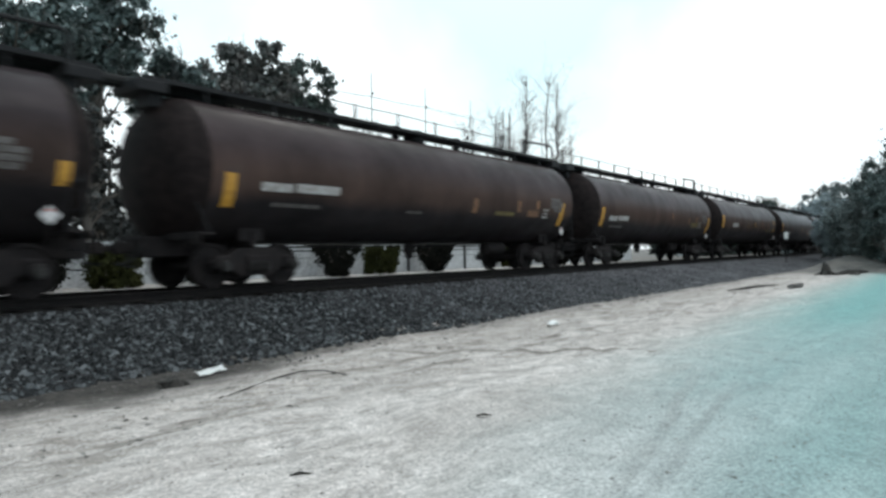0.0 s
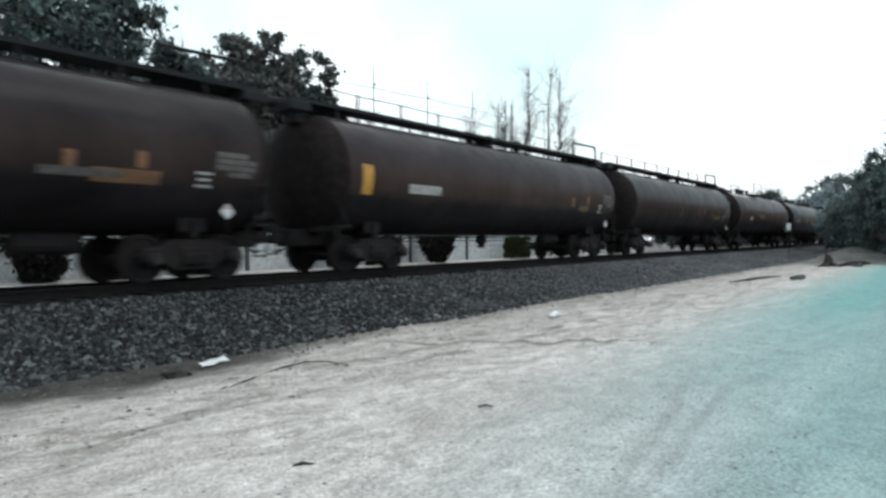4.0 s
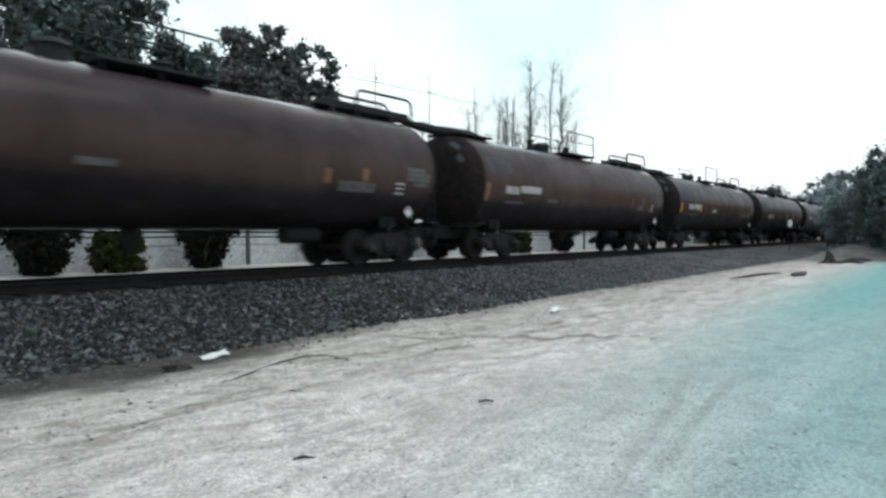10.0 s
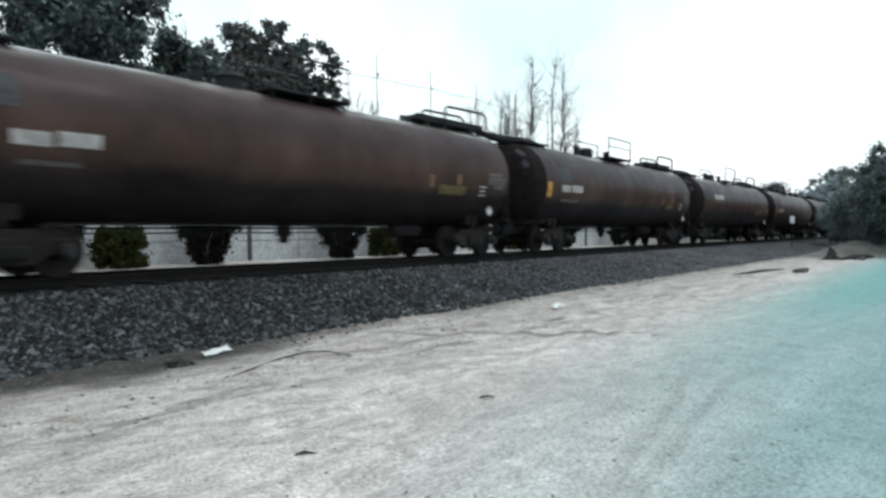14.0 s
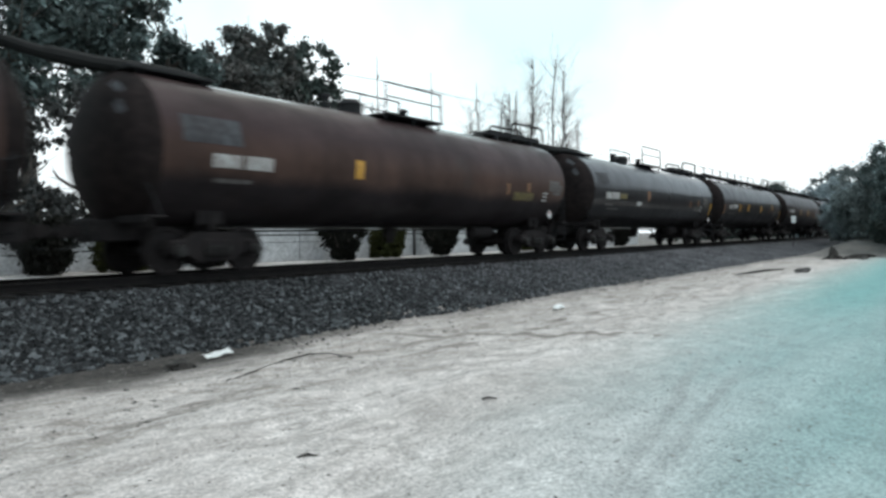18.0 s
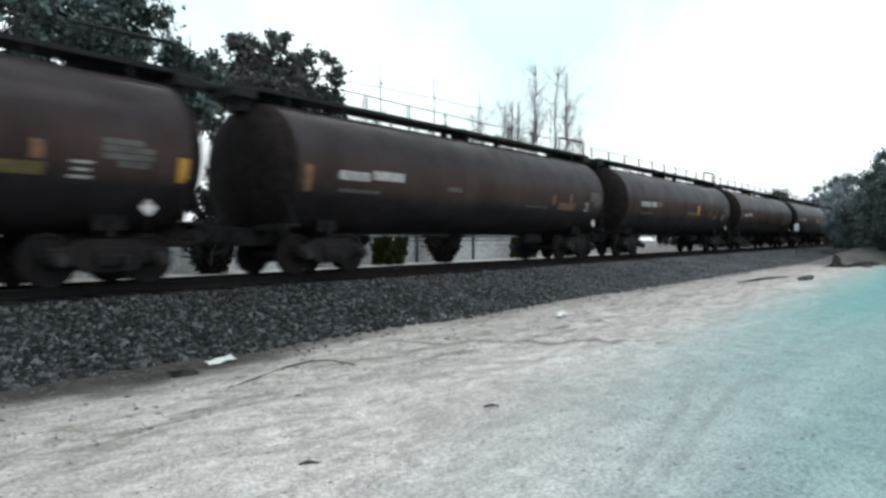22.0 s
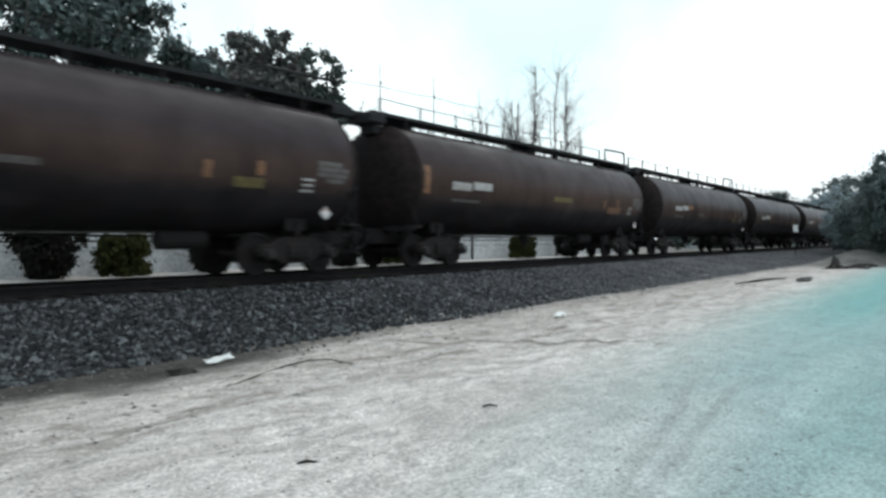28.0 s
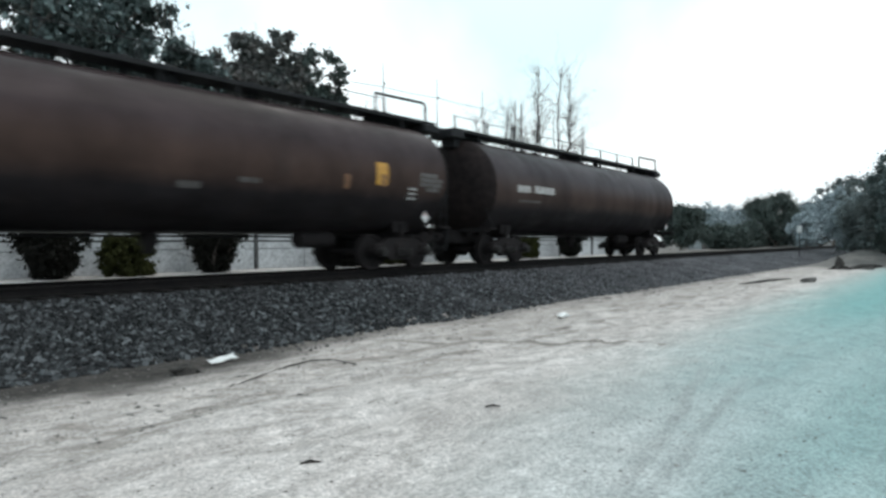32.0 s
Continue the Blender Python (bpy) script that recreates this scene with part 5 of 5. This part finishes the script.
# bare winter trees
for at, h, seed, stems, lean, twigs in (
        ((51.0, 30.0, 0.4), 16.6, 11, 1, 0.08, 34), ((51.0, 30.4, 0.4), 13.2, 12, 2, 0.03, 26), ((56.3, 30.5, 0.4), 17.4, 13, 1, 0.0, 12),
        ((57.9, 31.0, 0.4), 17.6, 14, 1, 0.15, 34), ((61.0, 31.2, 0.4), 14.4, 15, 1, 0.10, 30), ((63.6, 31.5, 0.4), 13.2, 16, 1, 0.10, 26),
        ((48.2, 30.0, 0.4), 12.6, 17, 2, 0.02, 30), ((49.9, 30.5, 0.4), 13.4, 18, 2, 0.0, 30), ((54.4, 31.0, 0.4), 12.6, 19, 2, 0.0, 22),
        ((43.4, 30.2, 0.4), 11.2, 26, 2, 0.0, 26), ((44.9, 30.6, 0.4), 11.6, 27, 1, 0.0, 26), ((31.6, 31.0, 0.4), 10.6, 28, 1, 0.03, 24),
        ((33.4, 31.2, 0.4), 10.2, 29, 2, 0.02, 20), ((36.0, 32.0, 0.4), 9.6, 52, 1, 0.03, 20), ((39.6, 31.5, 0.4), 10.0, 53, 1, 0.0, 20)):
    bare_tree(at, h, seed, "bare grey winter tree with thin upright twigs", lean, stems, twigs)
# round trees beyond the end of the wall
for at, h, w, seed in (((86.8, 29.0, 0.4), 6.0, 6.4, 21), ((98.0, 27.0, 0.4), 3.1, 6.6, 22), ((128.9, 27.2, 0.4), 10.0, 10.8, 24), ((108.3, 27.0, 0.4), 3.8, 5.6, 25)):
    leafy_tree(at, h, w, LEAF_GREEN, seed, "dense dark round tree beyond the track", leaf=0.15, per=150, clumps=250, base=0.04, tight=1.12)
for k in range(9):
    shrub((103.0 + 6.0 * k, 29.5 + 0.8 * math.sin(k * 2.0), 0.4), 4.4, 4.6, 2.6 + 0.5 * math.sin(k * 1.7), LEAF_GREEN, 90 + k, "low dense dark green hedge bush by the track")
# far wood, its haze carried by the pale leaf colours
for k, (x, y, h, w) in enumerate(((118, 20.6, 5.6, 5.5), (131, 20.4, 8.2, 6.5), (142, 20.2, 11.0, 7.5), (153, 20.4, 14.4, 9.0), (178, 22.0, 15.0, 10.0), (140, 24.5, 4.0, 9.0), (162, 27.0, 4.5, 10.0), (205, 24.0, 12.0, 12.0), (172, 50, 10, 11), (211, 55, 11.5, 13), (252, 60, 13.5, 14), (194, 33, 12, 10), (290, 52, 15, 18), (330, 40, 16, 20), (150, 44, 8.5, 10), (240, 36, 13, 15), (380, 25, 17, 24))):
    leafy_tree((x, y, 0.4), h, w, LEAF_HAZE if k in (3, 4) else LEAF_MIST, 30 + k, "far tree behind the track with haze painted into its leaves", leaf=0.24, per=110, clumps=120, base=0.02)
# trees on the near side, where the track goes out of sight; pale leaves carry haze
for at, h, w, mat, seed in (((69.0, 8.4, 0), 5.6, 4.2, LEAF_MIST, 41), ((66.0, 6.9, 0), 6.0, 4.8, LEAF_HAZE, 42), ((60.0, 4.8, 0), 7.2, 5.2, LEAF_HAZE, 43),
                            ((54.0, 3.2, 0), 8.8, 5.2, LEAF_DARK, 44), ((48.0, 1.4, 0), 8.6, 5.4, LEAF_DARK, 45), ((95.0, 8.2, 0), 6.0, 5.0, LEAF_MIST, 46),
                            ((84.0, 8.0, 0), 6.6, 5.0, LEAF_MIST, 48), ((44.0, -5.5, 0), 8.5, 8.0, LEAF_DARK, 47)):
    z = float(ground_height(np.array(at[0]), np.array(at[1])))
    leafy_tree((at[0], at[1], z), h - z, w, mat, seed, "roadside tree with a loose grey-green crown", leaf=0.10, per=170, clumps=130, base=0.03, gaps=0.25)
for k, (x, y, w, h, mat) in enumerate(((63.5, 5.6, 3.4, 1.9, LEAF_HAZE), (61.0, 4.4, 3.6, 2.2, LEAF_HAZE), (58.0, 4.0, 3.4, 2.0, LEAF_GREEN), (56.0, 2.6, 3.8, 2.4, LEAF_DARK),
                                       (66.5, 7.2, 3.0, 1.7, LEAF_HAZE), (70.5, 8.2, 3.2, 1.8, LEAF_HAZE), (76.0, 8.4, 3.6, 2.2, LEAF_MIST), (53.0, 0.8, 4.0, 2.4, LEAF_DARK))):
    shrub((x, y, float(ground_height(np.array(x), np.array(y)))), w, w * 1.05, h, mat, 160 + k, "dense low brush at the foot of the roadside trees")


# ---------------------------------------------------------------- utility line
def utility_pole(x, y, h):
    pole = thing("utility_pole", "thin grey timber utility pole behind the wall", "utility pole", pose(x, y, 0.4))
    part("pole", tube(bmesh.new(), [(0, 0, -0.3), (0.02, 0, h * 0.5), (0, 0, h)], [0.065, 0.05, 0.018], 8), POST_PAINT, pole, smooth=True)
    part("insulator", tube(bmesh.new(), [(0, -0.12, h - 1.35), (0, -0.12, h - 1.21)], 0.05, 8), POST_PAINT, pole)
    return pole


for x, h in ((31.9, 12.3), (37.3, 12.3), (42.8, 12.4), (48.3, 12.2), (53.8, 12.0)):
    utility_pole(x, 29.0, h)
mast = thing("antenna_mast", "thin grey antenna mast rising behind the oaks", "mast", pose(38.5, 50.0, 0.4))
part("pole", tube(bmesh.new(), [(0, 0, -0.3), (0, 0, 12.0), (0, 0, 19.2)], [0.11, 0.07, 0.035], 8), POST_PAINT, mast, smooth=True)
part("whip", tube(bmesh.new(), [(0, 0, 19.1), (0, 0, 20.6)], 0.014, 6), POST_PAINT, mast)
for x, h0, h1 in ((26.5, 10.6, 10.8), (31.9, 10.8, 11.0), (37.3, 11.0, 11.1), (42.8, 11.1, 11.0), (48.3, 11.0, 10.8)):
    pts = [(x + 5.45 * i / 10, 28.88, 0.4 + h0 + (h1 - h0) * i / 10 - 0.06 * math.sin(math.pi * i / 10)) for i in range(11)]
    tagged(part("cable", tube(bmesh.new(), pts, 0.018, 5), HOSE), "black overhead cable strung between poles", "cable")

# ---------------------------------------------------------------- wall and shrubs behind the track
wall = thing("wall_north", "long whitewashed concrete block wall behind the track", "wall", kind="structure")
WALL_Y = 26.8
course = {}
for z0, z1 in ((0.0, 0.925), (0.95, 1.26), (1.34, 1.75)):
    course[z0] = finish(box(bmesh.new(), (0, 0, (z0 + z1) / 2), (2.965, 0.12, z1 - z0), bevel=0.012), "block", CONCRETE)
backing = finish(box(bmesh.new(), (0, 0.06, 0.8), (5.98, 0.06, 1.7)), "wall_core", SEAM)
post_me = finish(box(bmesh.new(), (0, 0, 0.9), (0.17, 0.26, 1.95), bevel=0.02), "post", SEAM)
for k in range(12):
    x = 20.45 + 6.0 * (k - 4)
    part("wall_core", backing, None, wall, at=pose(x + 3.0, WALL_Y, 0.4))
    part("post", post_me, None, wall, at=pose(x, WALL_Y - 0.05, 0.4))
    for j in range(2):
        for z0 in course:
            part("block", course[z0], None, wall, at=pose(x + 1.5 + 3.0 * j, WALL_Y + 0.008 * math.sin(7.0 * k + 3.0 * j + 9.0 * z0), 0.4))
pump = thing("pump_house", "small white block hut beyond the end of the wall", "hut", pose(100.0, 31.1, 0.4))
part("walls", box(bmesh.new(), (0, 0, 0.8), (2.4, 2.0, 1.6), bevel=0.03), CONCRETE, pump)
part("roof", box(bmesh.new(), (0, 0, 1.66), (2.7, 2.3, 0.12), bevel=0.02), POST_PAINT, pump)


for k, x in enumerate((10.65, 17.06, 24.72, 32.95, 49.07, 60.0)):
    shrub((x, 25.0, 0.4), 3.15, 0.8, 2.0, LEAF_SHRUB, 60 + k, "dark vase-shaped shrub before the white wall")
for k, x in enumerate((13.43, 28.36, 42.56)):
    shrub((x, 25.2, 0.4), 2.0, 1.9, 1.5, LEAF_OLIVE, 70 + k, "rounded olive-green shrub before the white wall")


# ---------------------------------------------------------------- small things along the track
def pebble_mesh(seed, count, area, size):
    rng = np.random.default_rng(seed)
    x = area[0] + (area[1] - area[0]) * rng.random(count) ** 1.5
    y = area[2] + (area[3] - area[2]) * rng.random(count)
    z = ground_height(x, y)
    base = np.array([(1.5, 0, 0), (-1.5, 0, 0), (0, 0.9, 0), (0, -0.9, 0), (0, 0, 0.42), (0, 0, -0.42)], float)
    fc = np.array([(0, 2, 4), (2, 1, 4), (1, 3, 4), (3, 0, 4), (2, 0, 5), (1, 2, 5), (3, 1, 5), (0, 3, 5)])
    s = size * (0.4 + 1.3 * rng.random(count) ** 3)
    v = base[None] * (0.5 + 0.8 * rng.random((count, 6, 3))) * s[:, None, None]
    turn = rng.random(count) * 6.283
    co, si = np.cos(turn)[:, None], np.sin(turn)[:, None]
    v = np.stack([v[..., 0] * co - v[..., 1] * si, v[..., 0] * si + v[..., 1] * co, v[..., 2]], -1)
    v += np.stack([x, y, z + 0.2 * s], -1)[:, None]
    f = (fc[None] + 6 * np.arange(count)[:, None, None]).reshape(-1, 3)
    return mesh_of("pebbles", v.reshape(-1, 3), f, PEBBLE)


tagged(new("pebbles", pebble_mesh(5, 9000, (0.8, 24.0, 0.3, 8.6), 0.0075)), "small dark pebbles strewn over the sand", "pebbles", kind="stuff")
tagged(new("pebbles", pebble_mesh(8, 2600, (1.2, 20.0, 0.4, 8.4), 0.0105)), "coarser dark pebbles and crumbs on the sand", "pebbles", kind="stuff")
tagged(new("dirt_clods", pebble_mesh(6, 1100, (2.5, 30.0, 5.4, 8.6), 0.022)), "crumbled brown clods of earth by the ballast", "clods", kind="stuff")


sign = thing("marker_post", "small white marker plate on a thin post beside the track", "sign", pose(56.5, 10.2, 0.33))
part("post", tube(bmesh.new(), [(0, 0, -0.3), (0, 0, 1.95)], 0.03, 8), IRON, sign)
part("plate", box(bmesh.new(), (0, -0.05, 2.05), (0.34, 0.03, 0.52), pose(0, 0, 0, 0, 0, -55), 0.01), WHITE_PAINT, sign, "white painted plate")


def lump(name, at, size, mat, seed, label, category, turn=0.0):
    rng = np.random.default_rng(seed)
    bm = bmesh.new()
    bmesh.ops.create_icosphere(bm, subdivisions=3, radius=1.0)
    for v in bm.verts:
        n = noise.noise(v.co * 1.4 + Vector((seed, 0, 0))) * 0.5 + noise.noise(v.co * 3.7 + Vector((0, seed, 0))) * 0.22
        v.co = Vector((v.co.x * size[0], v.co.y * size[1], v.co.z * size[2])) * (1 + n)
    ob = part(name, bm, mat, smooth=False)
    ob.matrix_basis = pose(*at, 0, 0, turn)
    return tagged(ob, label, category)


# white strip of litter by the dirt edge: a crumpled flat sheet
bm = bmesh.new()
n = 14
rows = [[bm.verts.new((x, y, 0.035 + 0.022 * j + 0.008 * math.sin(9 * x + 3 * j) + 0.006 * math.sin(23 * x + j))) for j, y in enumerate((-0.05, 0.0, 0.05))] for x in np.linspace(-0.25, 0.25, n)]
for a, b in zip(rows, rows[1:]):
    for j in range(2):
        bm.faces.new((a[j], b[j], b[j + 1], a[j + 1]))
bmesh.ops.solidify(bm, geom=bm.faces, thickness=0.006)
litter = part("litter_strip", bm, PAPER)
litter.matrix_basis = pose(5.42, 7.8, 0.0, 0, 0, 12)
tagged(litter, "crumpled white strip of plastic litter on the dirt", "litter")
lump("dark_stone", (4.72, 7.55, 0.03), (0.19, 0.12, 0.075), DEADWOOD, 3, "flat dark stone half sunk in the dirt", "stone", 20)
lump("pale_stone", (12.95, 6.79, 0.03), (0.22, 0.10, 0.05), WHITE_PAINT, 5, "small white scrap lying on the sand", "stone", 10)
stump = thing("stump", "dark weathered tree stump with spread roots on the sand", "stump", pose(41.8, 5.6, 0.0, 0, 4, 30) @ Matrix.Scale(0.85, 4))
bm = tube(bmesh.new(), [(0, 0, -0.15), (0, 0, 0.1), (0.03, 0.02, 0.4), (0.08, 0.02, 0.62), (0.12, 0.0, 0.78)], [0.40, 0.30, 0.24, 0.18, 0.06], 11)
for v in bm.verts:
    v.co += Vector((noise.noise(v.co * 5.0), noise.noise(v.co * 5.0 + Vector((9, 0, 0))), 0.6 * noise.noise(v.co * 4.0))) * 0.12
part("trunk", bm, DEADWOOD, stump)
for k in range(6):
    a = k * 1.05 + 0.3
    part("root", tube(bmesh.new(), [(0.2 * math.cos(a), 0.2 * math.sin(a), 0.2), (0.5 * math.cos(a), 0.5 * math.sin(a), 0.05), (0.85 * math.cos(a + 0.2), 0.85 * math.sin(a + 0.2), -0.03)], [0.10, 0.06, 0.03], 7), DEADWOOD, stump)
log = part("fallen_log", tube(bmesh.new(), [(-1.6, 0.1, 0.06), (-0.4, 0.0, 0.14), (1.2, -0.12, 0.12), (2.6, -0.05, 0.05)], [0.07, 0.13, 0.11, 0.04], 8), DEADWOOD)
log.matrix_basis = pose(43.6, 4.7, 0.0, 0, 0, -12)
tagged(log, "dark rotten log lying beside the stump", "log")
bm = tube(bmesh.new(), [(-2.2, 0.3, 0.02), (-0.9, 0.05, 0.06), (0.6, 0.1, 0.05), (2.2, -0.2, 0.03)], [0.02, 0.05, 0.045, 0.015], 6)
limb = part("fallen_branch", bm, DEADWOOD)
limb.matrix_basis = pose(28.0, 6.1, 0.0, 0, 0, -4)
tagged(limb, "long dark fallen branch on the sand", "branch")
lump("earth_clod", (29.5, 5.0, 0.02), (1.7, 0.24, 0.10), DEADWOOD, 9, "low dark clod of earth and roots", "clod", 5)
lump("earth_clod", (44.5, 4.6, 0.02), (2.2, 0.4, 0.12), DEADWOOD, 10, "low dark clod of earth and roots", "clod", 5)
for i, (x, y, a) in enumerate(((3.28, 3.7, -38), (5.43, 3.58, -52), (2.05, 6.0, -15))):
    bm = tube(bmesh.new(), [(-0.07, 0, 0.01), (0.0, 0.012, 0.022), (0.07, -0.004, 0.012)], [0.010, 0.013, 0.007], 6)
    tw = part("twig", bm, DEADWOOD)
    tw.matrix_basis = pose(x, y, 0.0, 0, 0, a)
    tagged(tw, "short dark broken twig on the sand", "twig")
bm = tube(bmesh.new(), [(-0.95, -0.25, 0.02), (-0.35, -0.05, 0.035), (0.05, 0.12, 0.03), (0.5, 0.16, 0.04), (0.72, 0.0, 0.03), (0.68, -0.45, 0.02)], [0.006, 0.011, 0.013, 0.011, 0.008, 0.004], 6)
tw = part("fallen_branch", bm, DEADWOOD)
tw.matrix_basis = pose(5.6, 6.65, 0.0)
tagged(tw, "thin fallen branch lying on the sand", "branch")


# ---------------------------------------------------------------- what moves
def motions():
    gt, gd = zip(*GONE)
    for k, car in CARS.items():
        x = FRONT + PITCH * k + HALF
        walk(car, [(t, pose(x - d, TRACK_Y, RAIL_Z)) for t, d in GONE])
        # wheels roll while the car is close by; far off they are too small and dark to tell
        times = [i / FPS for i in range(32 * FPS + 1)]
        close = [t for t in times if -14.0 < x - np.interp(t, gt, gd) < 34.0]
        if not close:
            continue
        for truck in car.children:
            if not truck.name.startswith("truck"):
                continue
            for ws in truck.children:
                if not ws.name.startswith("wheelset"):
                    continue
                a = ws.matrix_basis.translation.x
                d0 = np.interp(close[0], gt, gd)
                roll = [(t, pose(a, 0, 0.457, 0, -math.degrees((np.interp(t, gt, gd) - d0) / 0.457), 0)) for t in close]
                if close[0] > 0:
                    roll.insert(0, (0.0, roll[0][1]))
                if close[-1] < 32:
                    roll.append((32.0, roll[-1][1]))
                walk(ws, roll)


motions()
